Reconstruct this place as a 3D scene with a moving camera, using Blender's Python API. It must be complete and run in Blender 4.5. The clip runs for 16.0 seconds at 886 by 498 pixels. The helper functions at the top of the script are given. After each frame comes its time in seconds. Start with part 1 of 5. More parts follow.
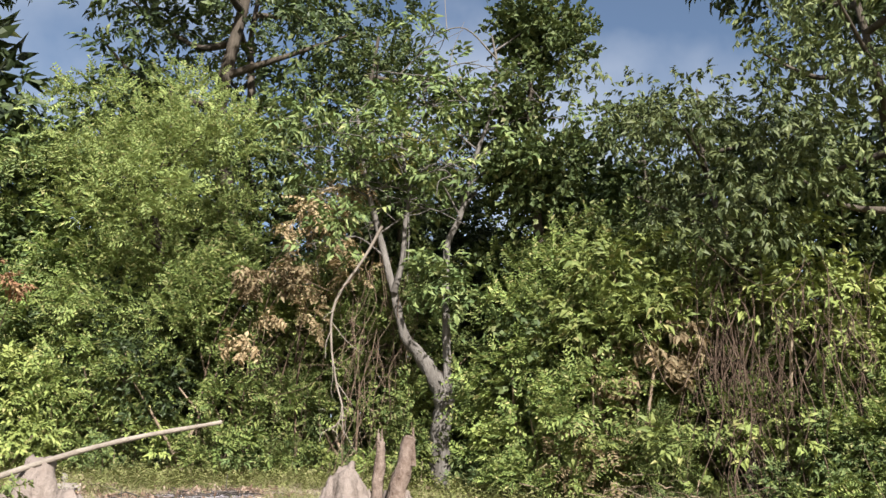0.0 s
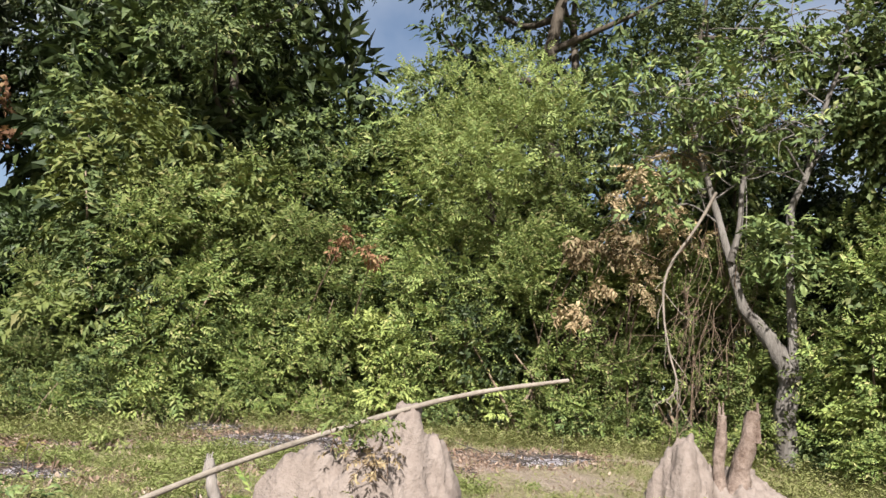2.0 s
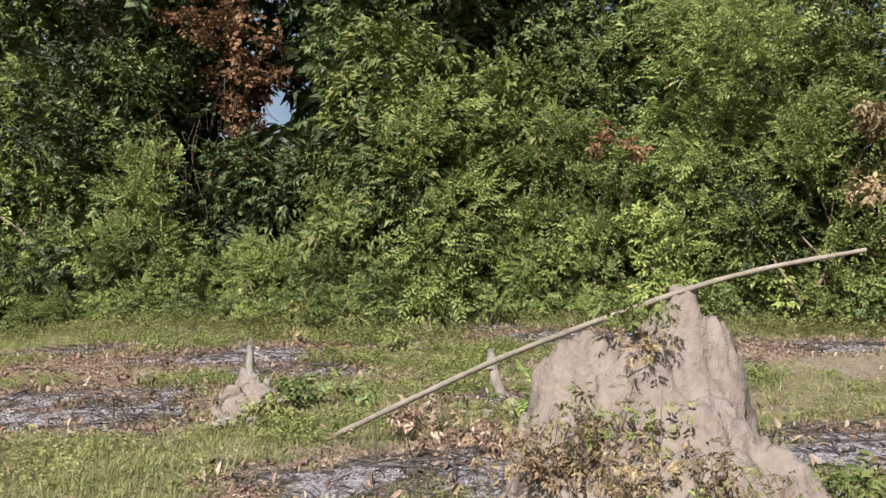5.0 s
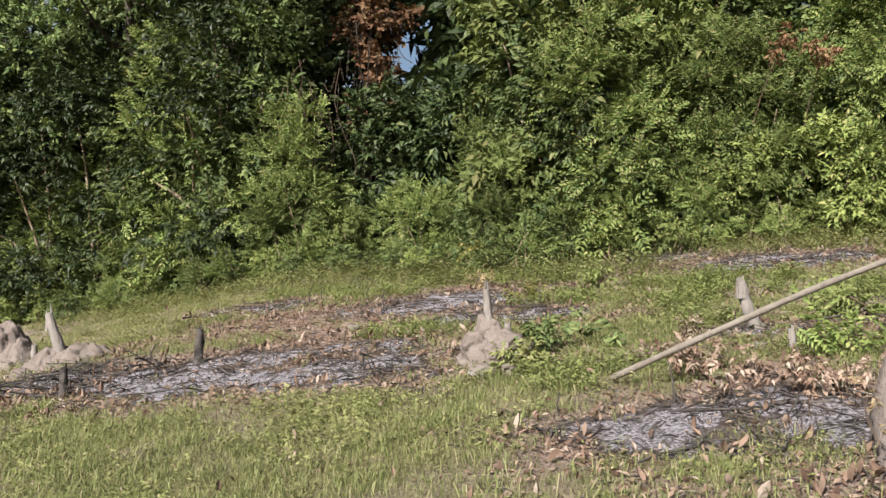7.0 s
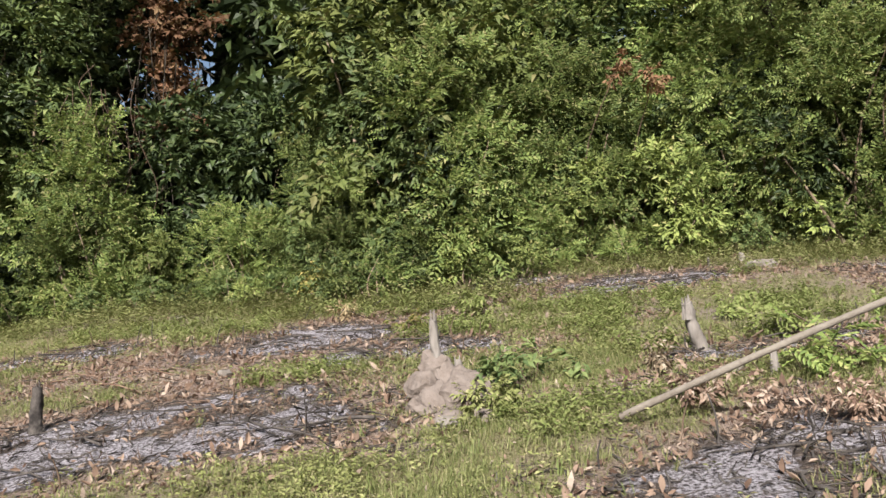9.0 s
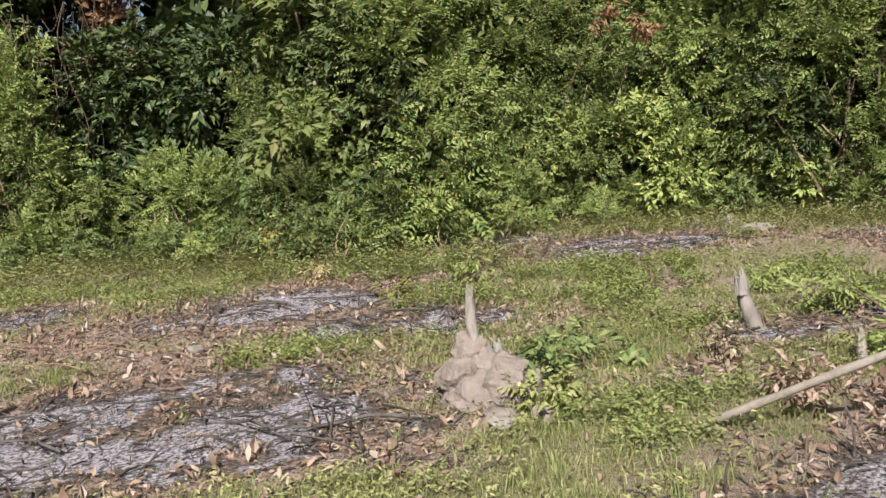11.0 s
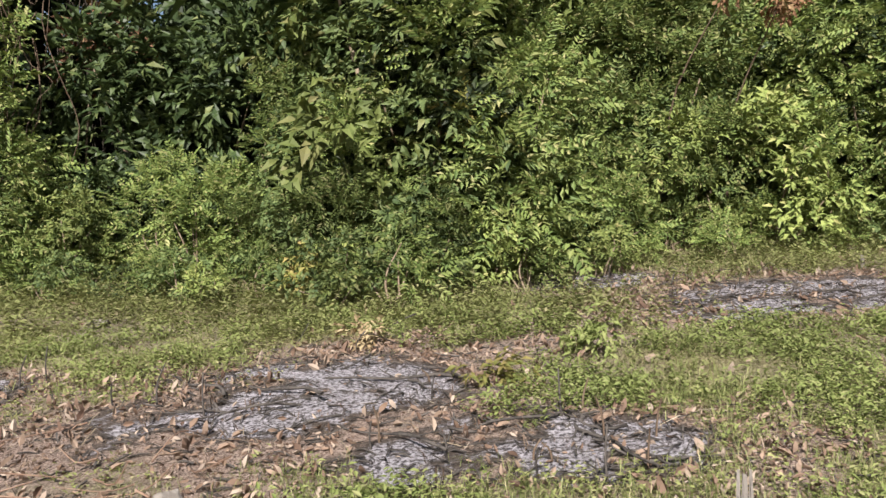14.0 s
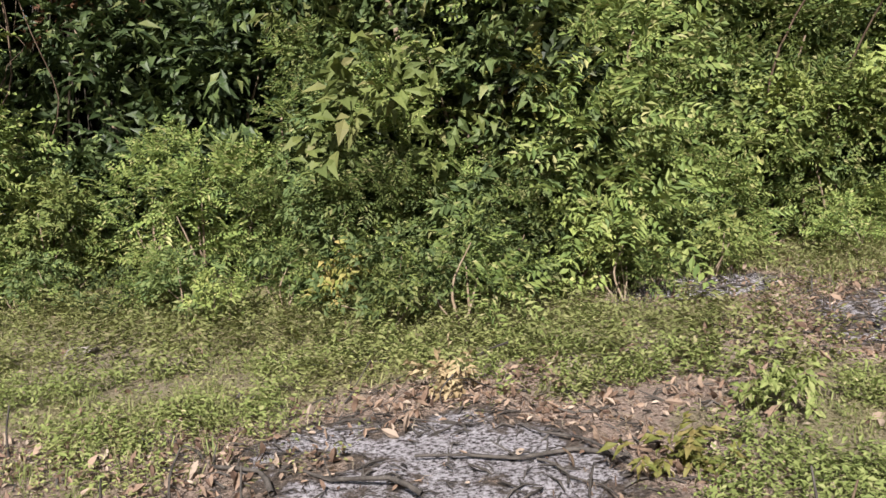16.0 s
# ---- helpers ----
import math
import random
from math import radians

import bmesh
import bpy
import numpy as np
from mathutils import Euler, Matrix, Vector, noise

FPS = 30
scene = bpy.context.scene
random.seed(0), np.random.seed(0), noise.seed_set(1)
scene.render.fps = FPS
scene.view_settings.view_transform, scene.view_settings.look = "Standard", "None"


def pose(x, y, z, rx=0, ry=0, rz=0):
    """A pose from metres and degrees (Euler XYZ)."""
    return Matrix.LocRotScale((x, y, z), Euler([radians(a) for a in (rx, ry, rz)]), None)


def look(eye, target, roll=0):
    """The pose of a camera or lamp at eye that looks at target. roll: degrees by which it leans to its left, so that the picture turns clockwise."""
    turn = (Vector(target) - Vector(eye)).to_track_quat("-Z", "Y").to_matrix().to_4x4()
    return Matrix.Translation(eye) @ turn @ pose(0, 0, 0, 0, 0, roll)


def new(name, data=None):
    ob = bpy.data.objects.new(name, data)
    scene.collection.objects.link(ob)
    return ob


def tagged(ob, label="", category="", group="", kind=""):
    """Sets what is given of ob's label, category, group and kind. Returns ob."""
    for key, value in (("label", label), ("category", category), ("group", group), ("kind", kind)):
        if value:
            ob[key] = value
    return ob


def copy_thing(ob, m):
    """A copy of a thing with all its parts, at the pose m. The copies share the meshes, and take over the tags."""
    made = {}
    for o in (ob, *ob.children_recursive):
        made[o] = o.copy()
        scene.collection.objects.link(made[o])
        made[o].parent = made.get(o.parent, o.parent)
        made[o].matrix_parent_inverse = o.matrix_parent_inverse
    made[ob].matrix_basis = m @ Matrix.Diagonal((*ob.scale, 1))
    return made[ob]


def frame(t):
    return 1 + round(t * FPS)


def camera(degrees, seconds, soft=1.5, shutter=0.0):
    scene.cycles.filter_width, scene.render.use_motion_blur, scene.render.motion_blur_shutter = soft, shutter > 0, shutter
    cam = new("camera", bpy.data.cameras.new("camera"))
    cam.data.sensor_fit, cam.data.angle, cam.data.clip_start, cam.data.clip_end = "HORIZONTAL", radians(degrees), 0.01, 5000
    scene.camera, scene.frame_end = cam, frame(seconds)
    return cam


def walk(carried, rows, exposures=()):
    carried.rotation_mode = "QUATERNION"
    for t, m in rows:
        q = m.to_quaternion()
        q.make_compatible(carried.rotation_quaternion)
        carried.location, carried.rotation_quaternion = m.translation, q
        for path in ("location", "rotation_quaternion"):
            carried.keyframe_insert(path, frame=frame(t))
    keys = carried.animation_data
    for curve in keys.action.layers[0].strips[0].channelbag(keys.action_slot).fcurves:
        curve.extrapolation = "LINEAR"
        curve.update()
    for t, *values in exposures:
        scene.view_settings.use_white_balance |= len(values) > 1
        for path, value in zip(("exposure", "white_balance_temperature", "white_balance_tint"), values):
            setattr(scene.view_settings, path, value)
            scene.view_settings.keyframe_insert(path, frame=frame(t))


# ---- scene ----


LENS = 56.1
PATH = [
    (0, (0.123, 0.072, 1.639), (1.431, 1.479, 2.195), 0.7),
    (0.5, (0.111, 0.061, 1.642), (1.289, 1.562, 2.241), 2.2),
    (1, (0.092, 0.111, 1.608), (1.142, 1.717, 2.172), 3.2),
    (1.5, (0.06, 0.19, 1.566), (0.875, 1.952, 2.045), 4.3),
    (2, (0.055, 0.169, 1.566), (0.733, 1.994, 2.023), 5.5),
    (2.5, (0.055, 0.17, 1.562), (0.543, 2.065, 1.975), 5.9),
    (3, (0.092, 0.223, 1.555), (0.32, 2.183, 1.883), 6.3),
    (3.2, (0.126, 0.274, 1.559), (0.305, 2.243, 1.861), 5.5),
    (5.3, (0.124, 0.258, 1.48), (0.184, 2.25, 1.651), 2.6),
    (5.5, (0.053, 0.267, 1.474), (0.06, 2.26, 1.637), 2.7),
    (6, (-0.252, 0.341, 1.461), (-0.359, 2.333, 1.607), 1.4),
    (6.5, (-0.582, 0.475, 1.41), (-0.662, 2.474, 1.421), 0.5),
    (7, (-0.979, 0.742, 1.447), (-1.13, 2.736, 1.484), -0.8),
    (7.5, (-1.405, 0.916, 1.429), (-1.595, 2.905, 1.505), -1.9),
    (8, (-1.717, 1.147, 1.422), (-1.78, 3.146, 1.466), -2.9),
    (8.5, (-1.983, 1.509, 1.456), (-1.761, 3.496, 1.509), -3.2),
    (9, (-2.282, 1.854, 1.45), (-1.84, 3.803, 1.546), -2.4),
    (9.2, (-2.351, 1.975, 1.468), (-1.819, 3.901, 1.534), -2.5),
    (11.3, (-2.702, 3.195, 1.586), (-2.079, 5.095, 1.549), -1.2),
    (11.5, (-2.632, 3.377, 1.607), (-2.028, 5.284, 1.566), -0.3),
    (12, (-2.53, 3.791, 1.707), (-1.967, 5.71, 1.711), -0.2),
    (12.5, (-2.511, 4.239, 1.754), (-1.859, 6.129, 1.796), -0.1),
    (13, (-2.429, 4.642, 1.778), (-1.721, 6.513, 1.764), -1.2),
    (13.5, (-2.362, 5.053, 1.864), (-1.697, 6.939, 1.837), -1.6),
    (14, (-2.412, 5.549, 1.875), (-1.856, 7.47, 1.865), -0.5),
    (14.5, (-2.471, 5.971, 1.906), (-1.969, 7.906, 1.866), 0.7),
    (15, (-2.509, 6.441, 1.984), (-2.071, 8.392, 1.955), 0.8),
    (15.5, (-2.578, 6.9, 2.002), (-2.137, 8.85, 1.973), 0.9),
    (16, (-2.557, 7.311, 2.052), (-1.985, 9.226, 1.985), -1.0),
]
EXPO, SUN, SKY = 1.22, 4.8, 0.048
cam = camera(LENS, 16.0, soft=1.5)
walk(cam, [(t, look(eye, target, roll)) for t, eye, target, roll in PATH], [(0.0, EXPO + 0.4), (2.5, EXPO + 0.3), (5.0, EXPO + 0.03), (9.0, EXPO), (16.0, EXPO + 0.04)])

# ---- light ----
SUN_ELEV, SUN_AZ = 37.0, 205.0          # azimuth clockwise from +y
world = bpy.data.worlds.new("sky")
scene.world = world
world.use_nodes = True
wn, wl = world.node_tree.nodes, world.node_tree.links
wn.clear()
sky = wn.new("ShaderNodeTexSky")
sky.sky_type, sky.sun_disc = "NISHITA", False
sky.sun_elevation, sky.sun_rotation = radians(SUN_ELEV), radians(SUN_AZ)
sky.air_density, sky.dust_density = 1.0, 2.5
coord, cloud, ramp, mixc = wn.new("ShaderNodeTexCoord"), wn.new("ShaderNodeTexNoise"), wn.new("ShaderNodeValToRGB"), wn.new("ShaderNodeMixRGB")
cloud.inputs["Scale"].default_value, cloud.inputs["Detail"].default_value = 3.0, 6.0
ramp.color_ramp.elements[0].position, ramp.color_ramp.elements[1].position = 0.38, 0.74
mixc.inputs[2].default_value = (5.2, 5.6, 6.4, 1)
back, wout = wn.new("ShaderNodeBackground"), wn.new("ShaderNodeOutputWorld")
back.inputs["Strength"].default_value = SKY
wl.new(coord.outputs["Generated"], cloud.inputs["Vector"])
wl.new(cloud.outputs["Fac"], ramp.inputs["Fac"])
wl.new(ramp.outputs["Color"], mixc.inputs[0])
wl.new(sky.outputs["Color"], mixc.inputs[1])
wl.new(mixc.outputs["Color"], back.inputs["Color"])
wl.new(back.outputs["Background"], wout.inputs["Surface"])
sun = new("sun", bpy.data.lights.new("sun", "SUN"))
sun.data.energy, sun.data.angle, sun.data.color = SUN, radians(1.2), (1.0, 0.95, 0.89)
sa, se = radians(SUN_AZ), radians(SUN_ELEV)
sun.matrix_world = look((30 * math.sin(sa) * math.cos(se), 30 * math.cos(sa) * math.cos(se), 30 * math.sin(se)), (0, 0, 0))


# ---- materials ----
def material(name, rough=0.8, spec=0.3):
    m = bpy.data.materials.new(name)
    m.use_nodes = True
    n, l = m.node_tree.nodes, m.node_tree.links
    b = n["Principled BSDF"]
    b.inputs["Roughness"].default_value = rough
    b.inputs["Specular IOR Level"].default_value = spec
    return m, n, l, b


TONE = 0.74                              # scales all the colours below to true reflectance


def ramp_node(n, colours, tone=TONE):
    r = n.new("ShaderNodeValToRGB")
    e = r.color_ramp.elements
    while len(e) < len(colours):
        e.new(0.5)
    for i, c in enumerate(colours):
        e[i].position = c[0]
        e[i].color = (*(v * tone for v in c[1]), 1)
    return r


def noise_node(n, l, scale, detail=4.0, rough=0.6, where="Object", stretch=None):
    c = n.new("ShaderNodeTexCoord")
    t = n.new("ShaderNodeTexNoise")
    t.inputs["Scale"].default_value, t.inputs["Detail"].default_value, t.inputs["Roughness"].default_value = scale, detail, rough
    if stretch:
        mp = n.new("ShaderNodeMapping")
        mp.inputs["Scale"].default_value = stretch
        l.new(c.outputs[where], mp.inputs["Vector"])
        l.new(mp.outputs["Vector"], t.inputs["Vector"])
    else:
        l.new(c.outputs[where], t.inputs["Vector"])
    return t


def leaf_material(name, colours, rough=0.6, spec=0.2, through_light=0.13, swing=0.5):
    """Leaves: each leaf takes its own tint, whole branches drift in tone, and light passes through the blade."""
    m, n, l, b = material(name, rough, spec)
    g = n.new("ShaderNodeNewGeometry")
    info = n.new("ShaderNodeObjectInfo")
    r = ramp_node(n, colours)
    l.new(g.outputs["Random Per Island"], r.inputs["Fac"])
    patch = noise_node(n, l, 1.4, 3.0)
    add = n.new("ShaderNodeMath")
    add.operation = "ADD"
    l.new(patch.outputs["Fac"], add.inputs[0])
    l.new(info.outputs["Random"], add.inputs[1])
    tone = n.new("ShaderNodeMapRange")
    tone.inputs["From Min"].default_value, tone.inputs["From Max"].default_value = 0.35, 1.6
    tone.inputs["To Min"].default_value, tone.inputs["To Max"].default_value = 1 - swing, 1 + swing
    l.new(add.outputs[0], tone.inputs["Value"])
    mul = n.new("ShaderNodeVectorMath")
    mul.operation = "SCALE"
    l.new(r.outputs["Color"], mul.inputs[0])
    l.new(tone.outputs["Result"], mul.inputs["Scale"])
    l.new(mul.outputs["Vector"], b.inputs["Base Color"])
    tr = n.new("ShaderNodeBsdfTranslucent")
    warm = n.new("ShaderNodeVectorMath")
    warm.operation = "MULTIPLY"
    warm.inputs[1].default_value = (1.35, 1.3, 0.85)
    l.new(mul.outputs["Vector"], warm.inputs[0])
    l.new(warm.outputs["Vector"], tr.inputs["Color"])
    mx = n.new("ShaderNodeMixShader")
    mx.inputs["Fac"].default_value = through_light
    l.new(b.outputs["BSDF"], mx.inputs[1])
    l.new(tr.outputs["BSDF"], mx.inputs[2])
    l.new(mx.outputs["Shader"], n["Material Output"].inputs["Surface"])
    return m


def rough_material(name, colours, scale=6.0, bump=0.4, rough=0.9, stretch=None, fine=40.0):
    """Bark, clay, char: two scales of colour and relief."""
    m, n, l, b = material(name, rough, 0.2)
    big = noise_node(n, l, scale, 6.0, 0.65, stretch=stretch)
    small = noise_node(n, l, fine, 4.0, 0.7, stretch=stretch)
    info = n.new("ShaderNodeObjectInfo")
    mixv = n.new("ShaderNodeMath")
    mixv.operation = "MULTIPLY_ADD"
    mixv.inputs[1].default_value = 0.45
    l.new(small.outputs["Fac"], mixv.inputs[0])
    l.new(big.outputs["Fac"], mixv.inputs[2])
    shift = n.new("ShaderNodeMath")
    shift.operation = "MULTIPLY_ADD"
    shift.inputs[1].default_value = 0.12
    l.new(info.outputs["Random"], shift.inputs[0])
    l.new(mixv.outputs[0], shift.inputs[2])
    r = ramp_node(n, colours)
    l.new(shift.outputs[0], r.inputs["Fac"])
    l.new(r.outputs["Color"], b.inputs["Base Color"])
    bp = n.new("ShaderNodeBump")
    bp.inputs["Strength"].default_value, bp.inputs["Distance"].default_value = bump, 0.03
    l.new(mixv.outputs[0], bp.inputs["Height"])
    l.new(bp.outputs["Normal"], b.inputs["Normal"])
    return m


FERN = leaf_material("feathery_leaf", [(0.0, (0.095, 0.144, 0.042)), (0.45, (0.160, 0.211, 0.060)), (0.85, (0.215, 0.258, 0.079)), (0.97, (0.300, 0.294, 0.128))])
OLIVE = leaf_material("olive_leaf", [(0.0, (0.110, 0.154, 0.049)), (0.45, (0.165, 0.211, 0.066)), (0.85, (0.205, 0.247, 0.081)), (0.97, (0.250, 0.252, 0.104))])
BROAD = leaf_material("broad_leaf", [(0.0, (0.060, 0.095, 0.035)), (0.5, (0.105, 0.144, 0.050)), (0.9, (0.155, 0.196, 0.070)), (1.0, (0.230, 0.232, 0.099))])
YOUNG = leaf_material("young_leaf", [(0.0, (0.131, 0.174, 0.050)), (0.5, (0.198, 0.243, 0.070)), (0.9, (0.243, 0.279, 0.085)), (1.0, (0.315, 0.298, 0.122))])
MIDDLE = leaf_material("forest_leaf", [(0.0, (0.054, 0.086, 0.031)), (0.5, (0.102, 0.142, 0.047)), (0.9, (0.160, 0.205, 0.070)), (1.0, (0.230, 0.241, 0.097))])
# SHADE: the dimness of the forest's depth is put into this leaf colour
SHADE = leaf_material("shade_dark_leaf", [(0.0, (0.02, 0.034, 0.013)), (0.5, (0.042, 0.064, 0.023)), (0.9, (0.08, 0.11, 0.038)), (1.0, (0.12, 0.135, 0.052))], rough=0.5, spec=0.25, through_light=0.12)
LONGLEAF = leaf_material("glossy_leaf", [(0.0, (0.05, 0.074, 0.028)), (0.6, (0.1, 0.125, 0.047)), (1.0, (0.15, 0.175, 0.07))], rough=0.55, spec=0.22, through_light=0.14)
DEAD = leaf_material("withered_leaf", [(0.0, (0.16, 0.115, 0.065)), (0.5, (0.29, 0.22, 0.13)), (1.0, (0.37, 0.31, 0.19))], rough=0.8, spec=0.1, through_light=0.2)
RED = leaf_material("rust_leaf", [(0.0, (0.12, 0.066, 0.042)), (0.5, (0.25, 0.135, 0.08)), (1.0, (0.32, 0.22, 0.125))], rough=0.8, spec=0.1, through_light=0.2)
AMBER = leaf_material("amber_leaf", [(0.0, (0.17, 0.2, 0.05)), (0.5, (0.25, 0.24, 0.07)), (1.0, (0.33, 0.26, 0.1))], through_light=0.2)
GRASS = leaf_material("grass_blade", [(0.0, (0.122, 0.155, 0.046)), (0.5, (0.207, 0.235, 0.087)), (0.85, (0.301, 0.296, 0.133)), (1.0, (0.404, 0.357, 0.211))], rough=0.6, spec=0.2, swing=0.2)
LITTER = leaf_material("fallen_leaf", [(0.0, (0.12, 0.075, 0.057)), (0.4, (0.25, 0.168, 0.124)), (0.75, (0.36, 0.262, 0.2)), (1.0, (0.46, 0.375, 0.31))], rough=0.8, spec=0.15, through_light=0.1, swing=0.2)
WEED = leaf_material("weed_leaf", [(0.0, (0.168, 0.185, 0.065)), (0.5, (0.224, 0.244, 0.090)), (0.85, (0.270, 0.278, 0.117)), (1.0, (0.345, 0.317, 0.171))], rough=0.65, spec=0.15, through_light=0.18)
LUSH = leaf_material("lush_weed_leaf", [(0.0, (0.162, 0.203, 0.063)), (0.5, (0.219, 0.262, 0.085)), (0.85, (0.270, 0.305, 0.110)), (1.0, (0.342, 0.340, 0.161))], rough=0.65, spec=0.15, through_light=0.2, swing=0.25)
STRAW = leaf_material("dry_straw", [(0.0, (0.12, 0.085, 0.055)), (0.4, (0.27, 0.205, 0.14)), (0.75, (0.38, 0.31, 0.22)), (1.0, (0.48, 0.42, 0.33))], rough=0.85, spec=0.1, through_light=0.08, swing=0.15)
SCORCHED = leaf_material("scorched_stalk", [(0.0, (0.02, 0.016, 0.013)), (0.5, (0.085, 0.058, 0.045)), (0.85, (0.19, 0.13, 0.095)), (1.0, (0.32, 0.25, 0.19))], rough=0.85, spec=0.1, through_light=0.05, swing=0.15)
CHAR = rough_material("charred_wood", [(0.3, (0.012, 0.011, 0.011)), (0.65, (0.035, 0.03, 0.028)), (0.9, (0.12, 0.105, 0.095))], 9.0, 0.6)
BARK = rough_material("grey_bark", [(0.3, (0.03, 0.026, 0.022)), (0.6, (0.095, 0.085, 0.075)), (0.95, (0.19, 0.175, 0.16))], 5.0, 0.9, stretch=(1, 1, 0.22))
DARKBARK = rough_material("dark_bark", [(0.3, (0.018, 0.015, 0.012)), (0.65, (0.05, 0.041, 0.032)), (0.95, (0.11, 0.092, 0.073))], 5.0, 0.7, stretch=(1, 1, 0.25))
TWIG = rough_material("dry_twig", [(0.3, (0.10, 0.07, 0.045)), (0.65, (0.21, 0.155, 0.105)), (0.95, (0.34, 0.27, 0.20))], 8.0, 0.4)
VINE = rough_material("dry_vine", [(0.3, (0.035, 0.022, 0.016)), (0.65, (0.10, 0.066, 0.046)), (0.95, (0.19, 0.14, 0.10))], 8.0, 0.4)
# VINE again, darkened: the hollow's shade is put into the colour
SHADEVINE = rough_material("shaded_vine", [(0.3, (0.02, 0.013, 0.01)), (0.65, (0.062, 0.04, 0.029)), (0.95, (0.13, 0.092, 0.066))], 8.0, 0.4)
LITTERWOOD = rough_material("reddish_brush", [(0.3, (0.07, 0.042, 0.03)), (0.65, (0.2, 0.12, 0.085)), (0.95, (0.32, 0.22, 0.165))], 8.0, 0.4)
POLEWOOD = rough_material("peeled_pole_wood", [(0.35, (0.06, 0.047, 0.037)), (0.6, (0.16, 0.133, 0.11)), (0.95, (0.29, 0.255, 0.215))], 7.0, 0.4)
CLAY = rough_material("pale_clay", [(0.36, (0.06, 0.044, 0.036)), (0.5, (0.132, 0.103, 0.088)), (0.66, (0.19, 0.154, 0.134)), (0.95, (0.25, 0.21, 0.187))], 5.5, 1.0, 0.95, fine=26.0)
PINKWOOD = rough_material("flaking_stump_wood", [(0.42, (0.035, 0.024, 0.019)), (0.62, (0.12, 0.083, 0.065)), (0.95, (0.25, 0.195, 0.165))], 9.0, 1.0, fine=34.0)
GREYWOOD = rough_material("weathered_stump_wood", [(0.3, (0.09, 0.078, 0.068)), (0.6, (0.21, 0.185, 0.165)), (0.95, (0.33, 0.30, 0.275))], 8.0, 0.8, stretch=(1, 1, 0.2))
STONE = rough_material("pale_stone", [(0.3, (0.13, 0.11, 0.095)), (0.65, (0.23, 0.20, 0.175)), (0.95, (0.31, 0.28, 0.25))], 6.0, 0.5)


def soil_material():
    """Trampled soil under thin grass, with ash beds and brown litter where the ground carries them."""
    m, n, l, b = material("clearing_soil", 0.95, 0.1)

    def attr(name):
        a = n.new("ShaderNodeAttribute")
        a.attribute_name = name
        return a.outputs["Fac"]

    def mix(fac, one, two):
        x = n.new("ShaderNodeMixRGB")
        l.new(fac, x.inputs[0])
        l.new(one, x.inputs[1])
        l.new(two, x.inputs[2])
        return x.outputs[0]

    def grained(scale, colours, detail=6.0):
        t = noise_node(n, l, scale, detail, 0.7)
        r = ramp_node(n, colours)
        l.new(t.outputs["Fac"], r.inputs["Fac"])
        return r.outputs["Color"]
    earth = grained(55.0, [(0.35, (0.1, 0.076, 0.06)), (0.46, (0.29, 0.23, 0.187)), (0.58, (0.44, 0.362, 0.305)), (0.72, (0.55, 0.465, 0.4))])
    green = grained(60.0, [(0.34, (0.1, 0.088, 0.042)), (0.45, (0.24, 0.213, 0.105)), (0.56, (0.36, 0.318, 0.185)), (0.7, (0.48, 0.415, 0.3))])
    brown = grained(70.0, [(0.35, (0.06, 0.042, 0.034)), (0.44, (0.25, 0.178, 0.143)), (0.53, (0.45, 0.338, 0.283)), (0.68, (0.6, 0.49, 0.43))])
    ash = grained(46.0, [(0.38, (0.025, 0.022, 0.022)), (0.45, (0.16, 0.14, 0.145)), (0.51, (0.45, 0.42, 0.45)), (0.64, (0.74, 0.7, 0.77))], 10.0)
    c = mix(attr("green"), earth, green)
    c = mix(attr("litter"), c, brown)
    soot = grained(48.0, [(0.38, (0.018, 0.015, 0.014)), (0.5, (0.06, 0.05, 0.045)), (0.62, (0.17, 0.14, 0.122)), (0.74, (0.34, 0.30, 0.28))])
    ragged = noise_node(n, l, 11.0, 7.0, 0.75)
    shifted = n.new("ShaderNodeMath")
    shifted.operation = "MULTIPLY_ADD"
    l.new(ragged.outputs["Fac"], shifted.inputs[0])
    shifted.inputs[1].default_value = 2.6
    shifted.inputs[2].default_value = -1.3
    total = n.new("ShaderNodeMath")
    total.operation = "ADD"
    l.new(attr("ash"), total.inputs[0])
    l.new(shifted.outputs[0], total.inputs[1])

    def band(points):
        r = ramp_node(n, [(p, (v, v, v)) for p, v in points], 1.0)
        l.new(total.outputs[0], r.inputs["Fac"])
        gate = n.new("ShaderNodeMath")
        gate.operation = "MULTIPLY"
        wide = n.new("ShaderNodeMath")
        wide.operation = "MULTIPLY"
        wide.use_clamp = True
        l.new(attr("ash"), wide.inputs[0])
        wide.inputs[1].default_value = 5.0
        l.new(r.outputs["Color"], gate.inputs[0])
        l.new(wide.outputs[0], gate.inputs[1])
        return gate.outputs[0]
    c = mix(band([(0.06, 0.0), (0.22, 0.8), (0.95, 0.85)]), c, soot)
    c = mix(band([(0.47, 0.0), (0.78, 1.0)]), c, ash)
    l.new(c, b.inputs["Base Color"])
    t = noise_node(n, l, 34.0, 9.0, 0.8)
    bp = n.new("ShaderNodeBump")
    bp.inputs["Strength"].default_value, bp.inputs["Distance"].default_value = 0.9, 0.05
    l.new(t.outputs["Fac"], bp.inputs["Height"])
    l.new(bp.outputs["Normal"], b.inputs["Normal"])
    return m


SOIL = soil_material()


